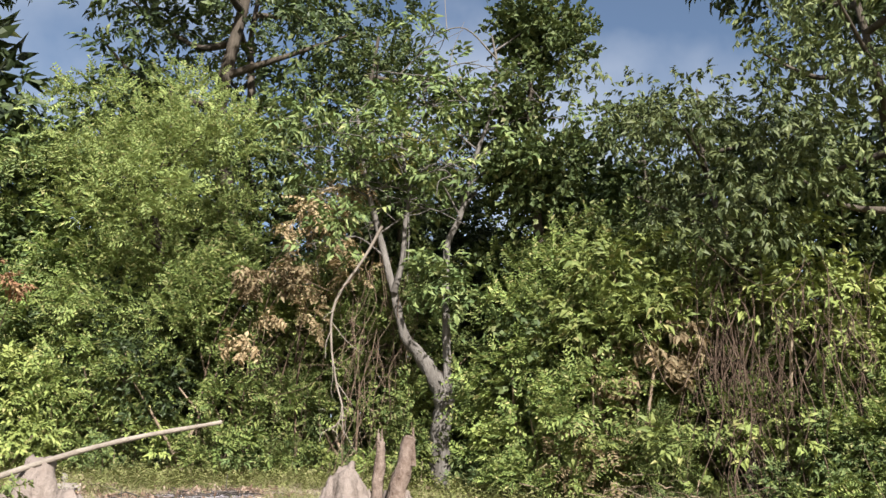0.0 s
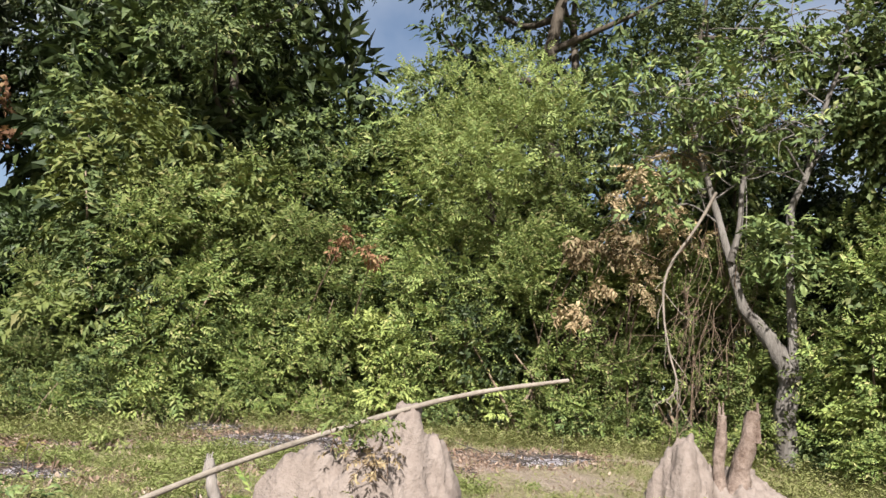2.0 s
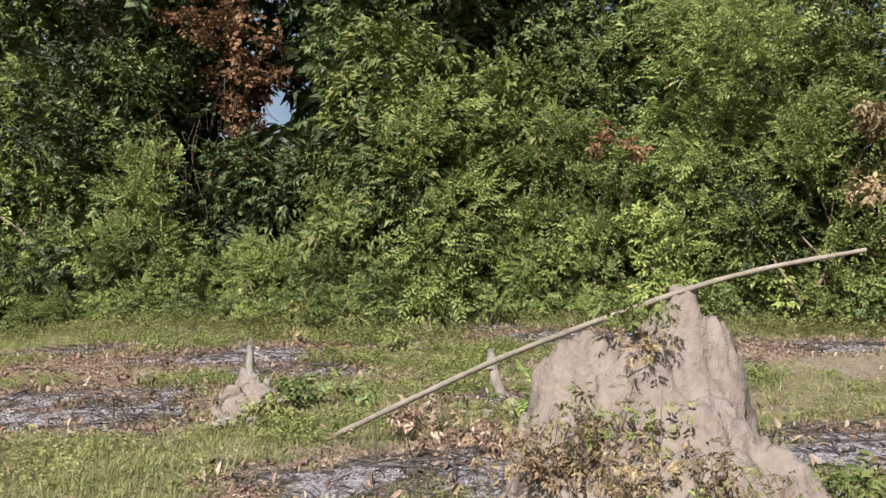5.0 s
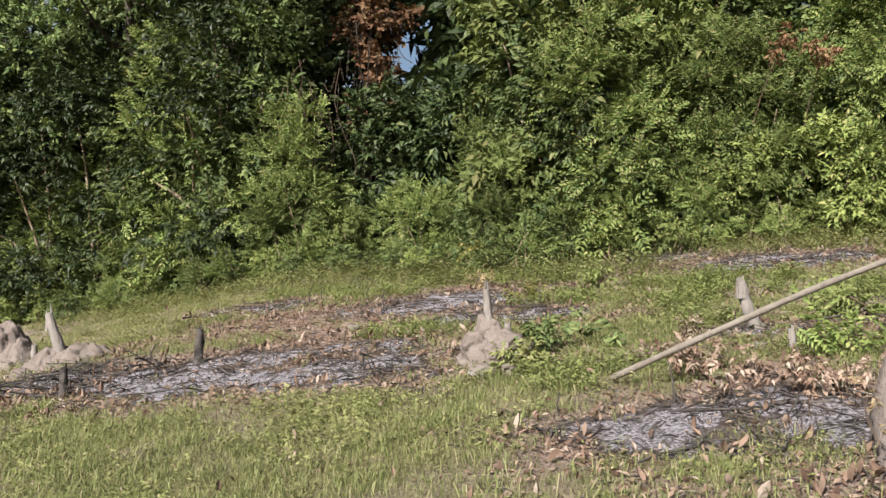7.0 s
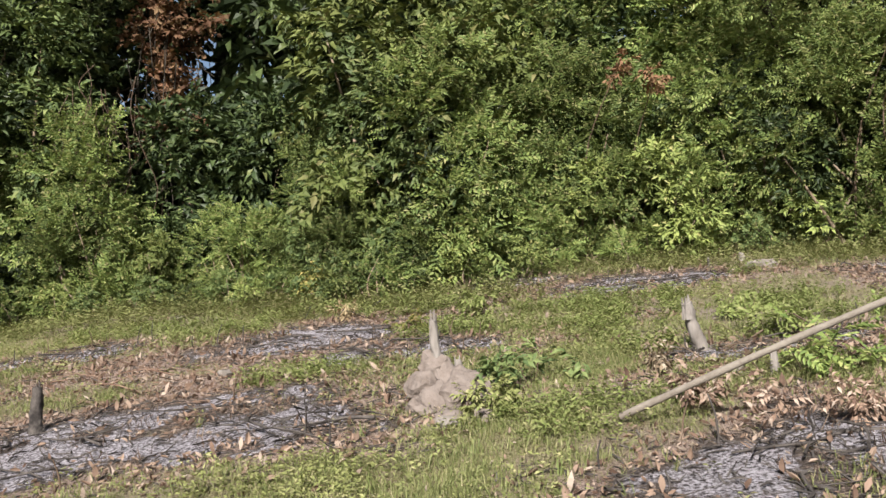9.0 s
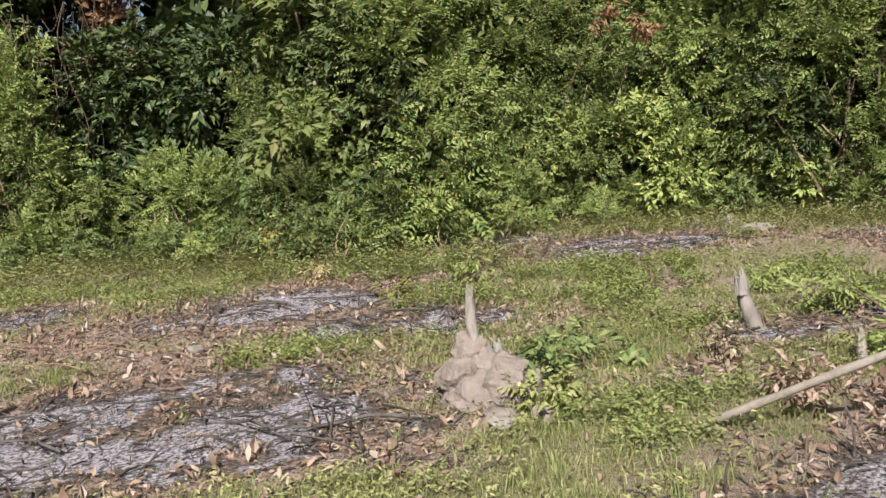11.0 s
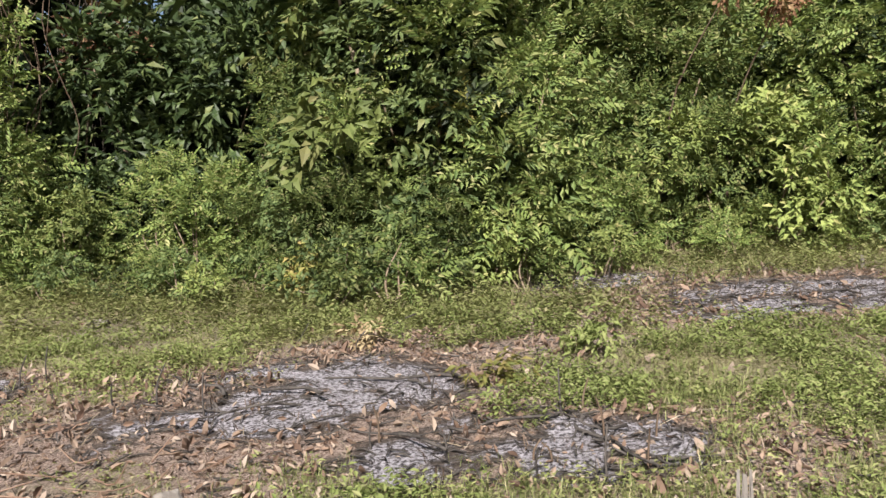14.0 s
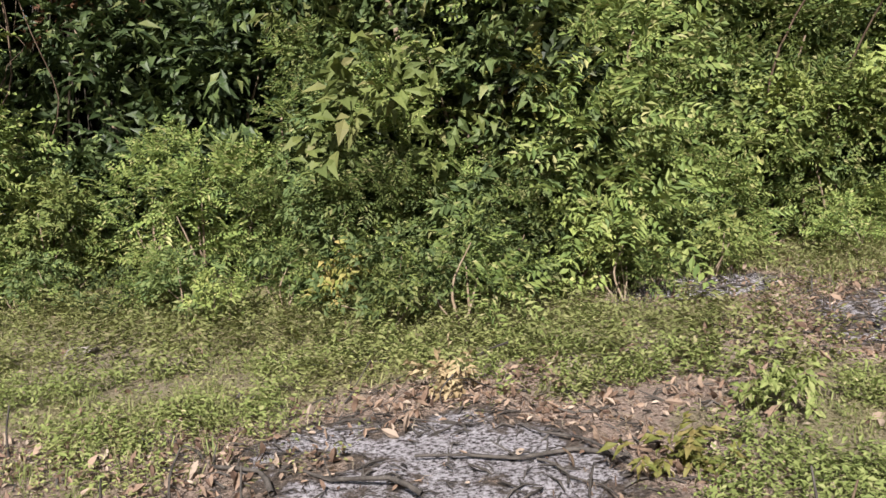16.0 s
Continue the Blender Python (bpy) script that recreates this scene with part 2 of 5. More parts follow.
# ---- mesh building ----
class Build:
    """Collects vertices and faces of one mesh."""

    def __init__(self):
        self.v, self.f, self.count = [], [], 0

    def add(self, verts, faces):
        self.v.append(np.asarray(verts, float))
        self.f.append(np.asarray(faces, int) + self.count)
        self.count += len(verts)

    def mesh(self, name, mat, smooth=False):
        me = bpy.data.meshes.new(name)
        v = np.concatenate(self.v)
        sizes = np.concatenate([np.full(len(f), f.shape[1]) for f in self.f])
        loops = np.concatenate([f.ravel() for f in self.f])
        me.vertices.add(len(v))
        me.vertices.foreach_set("co", v.ravel())
        me.loops.add(len(loops))
        me.loops.foreach_set("vertex_index", loops.astype(np.int32))
        me.polygons.add(len(sizes))
        me.polygons.foreach_set("loop_start", np.concatenate([[0], np.cumsum(sizes)[:-1]]).astype(np.int32))
        me.polygons.foreach_set("loop_total", sizes.astype(np.int32))
        me.materials.append(mat)
        me.update(calc_edges=True)
        me.validate()
        me.shade_smooth() if smooth else me.shade_flat()
        return me


def part(name, build, mat, parent, label="", smooth=False):
    ob = new(name, build.mesh(name, mat, smooth))
    ob.parent = parent
    return tagged(ob, label)


def tube(build, points, radii, sides=7, lumps=0.0, rng=None, closed=True):
    """A tapering stem along points."""
    p = np.asarray(points, float)
    k = len(p)
    tan = np.gradient(p, axis=0)
    tan /= np.linalg.norm(tan, axis=1)[:, None] + 1e-9
    ref = np.array([1.0, 0, 0]) if abs(tan[0, 0]) < 0.8 else np.array([0, 1.0, 0])
    rings = []
    a = np.arange(sides) * 2 * np.pi / sides
    for i in range(k):
        u = np.cross(tan[i], ref)
        u /= np.linalg.norm(u) + 1e-9
        w = np.cross(tan[i], u)
        r = np.full(sides, radii[i])
        if lumps:
            r = r * (1 + lumps * rng.uniform(-1, 1, sides))
        rings.append(p[i] + np.outer(np.cos(a) * r, u) + np.outer(np.sin(a) * r, w))
    v = np.concatenate(rings)
    i, j = np.meshgrid(np.arange(k - 1), np.arange(sides), indexing="ij")
    q = np.stack([i * sides + j, i * sides + (j + 1) % sides, (i + 1) * sides + (j + 1) % sides, (i + 1) * sides + j], -1).reshape(-1, 4)
    build.add(v, q)
    if closed:
        build.add(np.concatenate([rings[-1], p[-1:] + tan[-1:] * radii[-1] * 0.4]), [[s, (s + 1) % sides, sides] for s in range(sides)])


def smooth_path(points, per=4):
    """Points eased in between by Catmull-Rom."""
    p = np.asarray(points, float)
    e = np.concatenate([[2 * p[0] - p[1]], p, [2 * p[-1] - p[-2]]])
    out = []
    for i in range(1, len(e) - 2):
        for s in np.arange(per) / per:
            a, b, c, d = e[i - 1], e[i], e[i + 1], e[i + 2]
            out.append(0.5 * (2 * b + (c - a) * s + (2 * a - 5 * b + 4 * c - d) * s * s + (3 * b - a - 3 * c + d) * s ** 3))
    return np.array(out + [p[-1]])


def leaf_shape(length, width, fold=0.25, droop=0.25):
    """One blade along +y, folded on its rib and bent down: five vertices, four triangles."""
    v = np.array([[0, 0, 0], [-width / 2, 0.42 * length, fold * width], [0, 0.5 * length, 0], [width / 2, 0.42 * length, fold * width], [0, length, -droop * length]])
    return v, np.array([[0, 3, 2], [0, 2, 1], [3, 4, 2], [2, 4, 1]])


def leaflet_shape(length, width):
    v = np.array([[0, 0, 0], [-width / 2, 0.45 * length, 0.1 * width], [width / 2, 0.45 * length, 0.1 * width], [0, length, -0.15 * length]])
    return v, np.array([[0, 2, 3], [0, 3, 1]])


def rotation(rx, ry, rz):
    return np.array(Euler((rx, ry, rz)).to_matrix())


def sprig(kind, size, rng):
    """A twig with its leaves along +y, as vertices and triangles."""
    b = Build()
    if kind == "feather":
        for i in range(6):
            s = (i + 1) / 6.0
            for side in (-1, 1):
                v, f = leaflet_shape(size * 0.36 * (1 - 0.45 * abs(s - 0.5) * 2), size * 0.125)
                m = rotation(rng.normal(-0.15, 0.15), side * rng.normal(0.2, 0.15), side * -rng.normal(1.05, 0.12))
                b.add(v @ m.T + [0, s * size, -0.28 * size * s * s], f)
    elif kind == "hang":
        for i in range(6):
            v, f = leaf_shape(size * rng.uniform(0.55, 0.75), size * rng.uniform(0.2, 0.26), 0.2, 0.3)
            m = rotation(rng.normal(-0.75, 0.3), rng.normal(0, 0.3), rng.uniform(-1.5, 1.5))
            b.add(v @ m.T + [0, size * (0.1 + 0.1 * i), -0.03 * size * i], f)
    elif kind == "ivy":
        for i in range(8):
            v, f = leaflet_shape(size * rng.uniform(0.35, 0.5), size * rng.uniform(0.3, 0.4))
            m = rotation(rng.normal(-0.4, 0.35), rng.normal(0, 0.4), rng.uniform(-2.2, 2.2))
            b.add(v @ m.T + [rng.normal(0, 0.12) * size, size * 0.13 * i, -0.05 * size * i], f)
    else:
        for i in range(6):
            v, f = leaf_shape(size * rng.uniform(0.45, 0.62), size * rng.uniform(0.17, 0.24), 0.2, 0.3)
            m = rotation(rng.normal(-0.3, 0.25), rng.normal(0, 0.25), (-1) ** i * rng.uniform(0.35, 1.25))
            b.add(v @ m.T + [0, size * (0.12 + 0.11 * i), -0.04 * size * i], f)
    return np.concatenate(b.v), np.concatenate(b.f)


def foliage(build, centres, radii, per_clump, kind, size, rng, axis=None, droop=0.0, fine=1.0):
    """Clumps of leafy twigs that point out from each clump's heart; fine: smaller leaves, and more of them."""
    size, per_clump = size * fine, int(per_clump / fine ** 1.6)
    shapes = [sprig(kind, size, rng) for _ in range(4)]
    c = np.repeat(np.asarray(centres, float), per_clump, axis=0)
    r = np.repeat(np.asarray(radii, float), per_clump)
    n = len(c)
    d = rng.normal(size=(n, 3))
    d /= np.linalg.norm(d, axis=1)[:, None]
    d[:, 2] = np.where(rng.random(n) < 0.55, np.abs(d[:, 2]), d[:, 2])
    pos = c + d * (r * rng.uniform(0.25, 1.0, n) ** 0.6)[:, None] * np.array([1, 1, 0.8])
    way = d * 0.7 + rng.normal(size=(n, 3)) * 0.35 + np.array([0, 0, 0.1 - droop])
    face = d * 0.5
    if axis is not None:
        out = c - np.asarray(axis)
        out[:, 2] *= 0.3
        out /= np.linalg.norm(out, axis=1)[:, None] + 1e-6
        way += 0.45 * out
        face = face + 0.55 * out
    way /= np.linalg.norm(way, axis=1)[:, None]
    up = np.array([0, 0, 0.75]) + rng.normal(size=(n, 3)) * 0.28 + face
    x = np.cross(way, up)
    x /= np.linalg.norm(x, axis=1)[:, None] + 1e-9
    z = np.cross(x, way)
    scale = rng.uniform(0.7, 1.25, n)
    pick = rng.integers(0, len(shapes), n)
    for k, (v, f) in enumerate(shapes):
        s = np.where(pick == k)[0]
        if not len(s):
            continue
        m = np.stack([x[s], way[s], z[s]], -1) * scale[s][:, None, None]
        w = np.einsum("nij,vj->nvi", m, v) + pos[s][:, None, :]
        faces = f[None] + (np.arange(len(s)) * len(v))[:, None, None]
        build.add(w.reshape(-1, 3), faces.reshape(-1, 3))


# ---- the lie of the land ----
SLOPE_X, SLOPE_Y = 0.0786, 0.1086


def rise(x, y):
    """Height of the ground: it climbs away and to the right, falls off to the left, and levels off in the distance."""
    x = np.asarray(x, float)
    u = SLOPE_X * x + SLOPE_Y * np.asarray(y, float)
    side = np.sqrt((x + 5.0) ** 2 + 0.36) - (x + 5.0)
    return 8 * np.tanh(u / 8) - 0.085 * 12 * np.tanh(side / 12)


EDGE = [(-18, 17.0), (-13, 18.2), (-9.8, 18.1), (-7.6, 16.9), (-5.5, 15.9), (-4.4, 15.6), (-3.2, 15.2), (-2, 14.1), (-1, 13.4), (0, 13.3), (1, 13.3), (2.2, 13.7), (4, 13.7), (5.4, 13.1),
        (6.6, 12.6), (7.6, 11.5), (8.5, 10.0), (8.9, 9.2), (8.8, 8.2), (9.4, 7.0), (10.3, 5.6), (11.0, 3.8), (11.8, 1.5), (13, -2)]


def forest_gap(x, y):
    """How far a place lies out in the clearing from the forest's edge; negative inside."""
    far = np.interp(x, [p[0] for p in EDGE[:18]], [p[1] for p in EDGE[:18]]) - y
    flank = np.interp(y, [p[1] for p in EDGE[:16:-1]], [p[0] for p in EDGE[:16:-1]]) - x
    return np.where(np.asarray(y) > 9.2, far, np.minimum(far, flank))


ASH = [(2.3, 11.5, 1.5, 0.8), (-1.75, 10.6, 1.15, 0.75), (-3.0, 7.65, 2.1, 0.85), (1.6, 7.45, 1.0, 0.3), (0.15, 5.25, 0.95, 0.75), (5.1, 10.1, 0.9, 0.7),
       (-5.4, 8.1, 1.1, 0.5), (-4.3, 11.5, 0.8, 0.45), (-1.0, 9.35, 0.8, 0.4), (1.3, 13.0, 0.9, 0.35), (-0.6, 8.9, 0.5, 0.3), (3.0, 5.6, 0.8, 0.5)]


BEDS = [(-0.4, 8.35, 0.9, 0.5), (0.45, 7.1, 0.9, 0.35), (-1.9, 8.6, 0.9, 0.4), (0.95, 8.3, 0.6, 0.35), (-2.2, 9.5, 1.0, 0.5), (0.3, 9.2, 0.5, 0.25), (-5.3, 8.0, 1.3, 0.5), (-2.6, 9.1, 1.6, 0.8), (-3.5, 10.2, 1.5, 0.6), (-1.2, 11.6, 1.0, 0.35), (0.9, 5.9, 1.0, 0.6), (-0.2, 8.6, 1.0, 0.5), (0.55, 4.3, 1.2, 0.75), (1.6, 3.5, 1.0, 0.5), (2.3, 7.0, 0.9, 0.5), (-5.0, 9.4, 1.3, 0.5), (1.2, 9.3, 0.6, 0.35), (2.6, 12.7, 1.4, 0.3)]


def fbm(x, y, scale, seed):
    """Soft value noise between 0 and 1, in numpy."""
    r = np.random.RandomState(seed)
    table = r.rand(64, 64)
    total, amp, norm = 0, 1.0, 0
    for _ in range(4):
        a, b = np.asarray(x) * scale, np.asarray(y) * scale
        i, j = np.floor(a).astype(int), np.floor(b).astype(int)
        fa, fb = a - i, b - j
        fa, fb = fa * fa * (3 - 2 * fa), fb * fb * (3 - 2 * fb)
        g = lambda p, q: table[p % 64, q % 64]
        total = total + amp * ((g(i, j) * (1 - fa) + g(i + 1, j) * fa) * (1 - fb) + (g(i, j + 1) * (1 - fa) + g(i + 1, j + 1) * fa) * fb)
        norm, amp, scale = norm + amp, amp * 0.55, scale * 2.1
    return total / norm


def ground_cover(x, y):
    """How ashy, littered and green the ground is at a place."""
    near = np.full(np.shape(x), -9.0)
    wob = (fbm(x, y, 1.3, 3) - 0.5) * 1.5 + (fbm(x, y, 5.0, 8) - 0.5) * 0.9
    for cx, cy, rx, ry in ASH:
        q = 1 - np.sqrt(((x - cx) / rx) ** 2 + ((y - cy) / ry) ** 2)
        near = np.maximum(near, q)
    ash = np.clip((near + wob * 0.75) * 3.0, 0, 1) * np.clip((fbm(x, y, 3.3, 41) - 0.33) * 7, 0.15, 1)
    litter = np.clip((near + 0.62 + wob * 1.0) * 2.0, 0, 1) * (1 - ash * 0.6)
    bed = np.full(np.shape(x), -9.0)
    for cx, cy, rx, ry in BEDS:
        bed = np.maximum(bed, 1 - np.sqrt(((x - cx) / rx) ** 2 + ((y - cy) / ry) ** 2))
    litter = np.maximum(litter, np.clip((bed + wob * 0.9) * 2.2, 0, 1) * (1 - ash * 0.6))
    edge = forest_gap(x, y)
    green = np.clip(0.84 + (fbm(x, y, 0.7, 5) - 0.5) * 3.0 - litter * 0.7 + np.clip(1.6 - edge, 0, 1) * 0.6, 0, 1) * (1 - ash)
    return ash, litter, green


def land(x, y):
    return float(rise(x, y))


def axis_values(lo, hi, step):
    fine = np.arange(lo, hi + step / 2, step)
    far = step * np.cumsum(1.28 ** np.arange(1, 36))
    far = far[far < 2500]
    return np.concatenate([(lo - far)[::-1], fine, hi + far])


xs, ys = axis_values(-11, 17, 0.11), axis_values(-2, 17, 0.11)
gx, gy = np.meshgrid(xs, ys, indexing="ij")
gz = rise(gx, gy) + (fbm(gx, gy, 1.1, 11) - 0.5) * 0.05 * (np.hypot(gx, gy) < 40) + (fbm(gx, gy, 6.0, 12) - 0.5) * 0.03 * (np.hypot(gx, gy) < 30)
gb = Build()
ii, jj = np.meshgrid(np.arange(len(xs) - 1), np.arange(len(ys) - 1), indexing="ij")
k0 = ii * len(ys) + jj
gb.add(np.stack([gx, gy, gz], -1).reshape(-1, 3), np.stack([k0, k0 + len(ys), k0 + len(ys) + 1, k0 + 1], -1).reshape(-1, 4))
ground = tagged(new("ground", gb.mesh("ground", SOIL, True)), "trampled clearing floor of pale soil, thin grass and ash beds", "ground", kind="structure")
for label_name, values in zip(("ash", "litter", "green"), ground_cover(gx.ravel(), gy.ravel())):
    ground.data.attributes.new(label_name, "FLOAT", "POINT").data.foreach_set("value", values.astype(np.float32))


# ---- plants ----
def thing(name, label, category, group="", kind=""):
    return tagged(new(name), label, category, group, kind)


def stems(parent, tops, rng, radius, mat, name="stem"):
    for top in tops:
        b = Build()
        foot = np.array([rng.normal(0, 0.08), rng.normal(0, 0.08), -0.05])
        mid = (foot + top) / 2 + rng.normal(size=3) * 0.07 * np.linalg.norm(top)
        path = smooth_path([foot, mid, top], 4)
        tube(b, path, np.linspace(radius, radius * 0.3, len(path)), 5)
        part(name, b, mat, parent, smooth=True)


def shrub(seed, height, radius, clumps, clump_r, per, kind, size, mat, label, droop=0.0, lift=0.12, stem_mat=None):
    """A shrub: a few stems and a ragged dome of leaves down to near the ground."""
    rng = np.random.default_rng(seed)
    ob = thing("shrub", label, "shrub", "shrubs along the forest edge")
    c, r = [], []
    for _ in range(clumps):
        h = rng.uniform(lift, 1.0)
        a = rng.uniform(0, 2 * np.pi)
        wide = radius * (1.0 - 0.62 * max(0, h - 0.35) / 0.65) * rng.uniform(0.35, 1.0) ** 0.6
        c.append([math.cos(a) * wide, math.sin(a) * wide, h * height])
        r.append(clump_r * rng.uniform(0.7, 1.25))
    b = Build()
    foliage(b, c, r, per, kind, size, rng, axis=(0, 0, height * 0.4), droop=droop, fine=0.74 if height > 0.5 and size < 0.5 else 1.0)
    part("foliage", b, mat, ob)
    picks = rng.choice(clumps, 4, replace=False)
    stems(ob, [np.array(c[i]) for i in picks], rng, 0.012 + 0.007 * height, stem_mat or TWIG)
    return ob


def tree(seed, height, bare, crown_r, clumps, clump_r, per, kind, size, mat, label, trunk_r=0.16, droop=0.0, bark=DARKBARK):
    """A tree: tapered trunk, limbs, and a crown of clumps about the limbs' ends, open between them."""
    rng = np.random.default_rng(seed)
    ob = thing("tree", label, "tree", "trees of the forest")
    spine = [np.array([0, 0, -0.1])]
    for i in range(1, 7):
        spine.append(np.array([*(spine[-1][:2] + rng.normal(0, 0.035 * height / 2, 2)), height * 0.95 * i / 6]))
    path = smooth_path(spine, 3)
    b = Build()
    tube(b, path, trunk_r * np.linspace(1.15, 0.2, len(path)), 8, 0.08, rng)
    part("trunk", b, bark, ob, smooth=True)
    c, r = [], []
    limbs = 9
    for i in range(limbs):
        h = bare + (0.93 - bare) * (i + 0.5) / limbs
        start = path[int(h * (len(path) - 1))]
        a = i * 2.4 + rng.uniform(-0.4, 0.4)
        reach = crown_r * (0.55 + 0.5 * math.sin(math.pi * (i + 1) / (limbs + 1))) * rng.uniform(0.75, 1.1)
        tip = start + np.array([math.cos(a) * reach, math.sin(a) * reach, reach * rng.uniform(0.15, 0.6)])
        mid = (start + tip) / 2 + np.array([0, 0, -0.08 * reach]) + rng.normal(size=3) * 0.1
        lp = smooth_path([start, mid, tip], 4)
        b = Build()
        tube(b, lp, np.linspace(trunk_r * 0.42, trunk_r * 0.1, len(lp)), 5)
        part("limb", b, bark, ob, smooth=True)
        for _ in range(clumps // limbs):
            s = lp[rng.integers(len(lp) // 2, len(lp))]
            c.append(s + rng.normal(size=3) * np.array([0.5, 0.5, 0.4]) * clump_r * 1.5)
            r.append(clump_r * rng.uniform(0.7, 1.3))
    c.append(path[-1])
    r.append(clump_r)
    b = Build()
    foliage(b, c, r, per, kind, size, rng, axis=(0, 0, height * (bare + 1) / 2), droop=droop, fine=0.8)
    part("crown", b, mat, ob)
    return ob


class Stock:
    """Plants of one kind: the first of each form is set where it is wanted, the next ones are copies."""

    def __init__(self, makers):
        self.makers, self.made, self.turn = makers, {}, 0

    def put(self, x, y, turn, scale=1.0, tall=1.0, sink=0.0, form=None, label=""):
        k = self.turn % len(self.makers) if form is None else form
        self.turn += 1
        m = Matrix.LocRotScale((x, y, land(x, y) - sink), Euler((0, 0, turn)), (scale, scale, scale * tall))
        if k in self.made:
            ob = copy_thing(self.made[k], m)
        else:
            ob = self.made[k] = self.makers[k]()
            ob.matrix_basis = m
            self.made[k] = ob
        return tagged(ob, label)


herbs = Stock([lambda s=s, k=k, m=m, t=t: shrub(s, 0.62, 0.42, 7, 0.2, 13, k, t, m, w, lift=0.2) for s, k, m, t, w in (
    (1, "broad", YOUNG, 0.2, "low yellow-green broadleaf herb at the foot of the thicket"), (2, "feather", FERN, 0.3, "low feathery green herb at the foot of the thicket"),
    (3, "broad", BROAD, 0.22, "low dark green herb at the foot of the thicket"))])
bushes = Stock([lambda s=s, k=k, m=m, t=t, w=w: shrub(s, 1.6, 0.72, 15, 0.34, 19, k, t, m, w) for s, k, m, t, w in (
    (11, "feather", FERN, 0.32, "bright feathery green shrub growing at the clearing's edge"), (12, "broad", YOUNG, 0.31, "yellow-green shrub with pointed leaves at the clearing's edge"),
    (13, "broad", BROAD, 0.33, "mid-green broadleaf shrub at the clearing's edge"), (14, "feather", FERN, 0.38, "feathery legume shrub with arching fronds"))])
thickets = Stock([lambda s=s, k=k, m=m, t=t, w=w: shrub(s, 3.0, 1.0, 26, 0.42, 18, k, t, m, w) for s, k, m, t, w in (
    (21, "feather", FERN, 0.38, "tall feathery green shrub in the thicket"), (22, "broad", BROAD, 0.36, "tall broadleaf shrub in the thicket"),
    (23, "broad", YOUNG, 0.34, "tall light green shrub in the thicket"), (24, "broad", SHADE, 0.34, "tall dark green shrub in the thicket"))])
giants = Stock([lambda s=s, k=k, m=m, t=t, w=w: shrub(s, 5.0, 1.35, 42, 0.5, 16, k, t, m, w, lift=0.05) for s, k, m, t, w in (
    (31, "broad", MIDDLE, 0.38, "very tall leafy shrub grown up into a small tree"), (32, "broad", SHADE, 0.36, "very tall shrub behind the thicket, coloured dark as in shade"),
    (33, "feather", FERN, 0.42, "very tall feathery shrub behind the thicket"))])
# filler growth, its leaf colour darkened to stand for shade between the plants
fillers = Stock([lambda s=s: shrub(s, 5.2, 1.5, 40, 0.6, 8, "broad", 0.62, SHADE, "tall leafy growth deep in the forest, coloured dark as in shade", lift=0.05) for s in (35, 36)])
talls = Stock([lambda s=s, k=k, m=m, t=t, w=w, q=q: tree(s, 10.0, q, 2.0, 63, 0.6, 17, k, t, m, w) for s, k, m, t, w, q in (
    (41, "broad", SHADE, 0.38, "tall dark forest tree with an open crown", 0.45), (42, "ivy", BROAD, 0.34, "tall forest tree hung with climbers", 0.2),
    (43, "broad", MIDDLE, 0.36, "tall forest tree with mid-green crown", 0.25))])
rng = np.random.default_rng(77)


def along(spacing, inward, jitter):
    """Places in a row that follows the forest's edge, so far inside it."""
    line = smooth_path([(*p, 0) for p in [(-19, 16.6), *EDGE[1:-2], (11.5, 2.4)]], 8)
    ex, ey = line[:, 0], line[:, 1]
    s = np.concatenate([[0], np.cumsum(np.hypot(np.diff(ex), np.diff(ey)))])
    at = spacing / 2
    while at < s[-1]:
        x, y = np.interp(at, s, ex), np.interp(at, s, ey)
        dx, dy = np.interp(at + 0.8, s, ex) - np.interp(at - 0.8, s, ex), np.interp(at + 0.8, s, ey) - np.interp(at - 0.8, s, ey)
        q = math.hypot(dx, dy) + 1e-9
        yield x - dy / q * inward + rng.normal(0, jitter), y + dx / q * inward + rng.normal(0, jitter)
        at += spacing * rng.uniform(0.75, 1.25)


def hollow(x, y, reach=1.0):
    """Gaps in the growth: under the drooping tree, beside the leaning tree, and the see-through gap in the tree line."""
    return math.hypot(x - 8.25, y - 9.3) < 1.0 * reach or math.hypot(x - 10.5, y - 5.3) < 0.95 * reach or math.hypot(x - 8.0, y - 10.3) < 0.7 * reach or math.hypot(x + 4.3, y - 17.8) < 1.2 * reach


def gap_line(x, y, wide=2.7):
    """The lane that leads to the gap in the tree line."""
    return 15.6 < y < 27 and abs(x + 0.81 + 0.1 * y) < wide


def form_for(x, right, left):
    """Which forms grow there: feathery and bright towards the leaning tree, broad and dark towards the other end."""
    share = np.clip((x + 3.0) / 4.5, 0, 1)
    w = np.array(right) * share + np.array(left) * (1 - share)
    return int(rng.choice(len(w), p=w / w.sum()))


for x, y in along(0.26, 0.0, 0.3):
    herbs.put(x, y, rng.uniform(0, 6.3), rng.uniform(0.55, 1.25))
for x, y in along(0.66, 0.55, 0.22):
    if not hollow(x, y):
        bushes.put(x, y, rng.uniform(0, 6.3), rng.uniform(0.65, 1.15), form=form_for(x, (0.32, 0.34, 0.12, 0.22), (0.25, 0.35, 0.22, 0.18)))
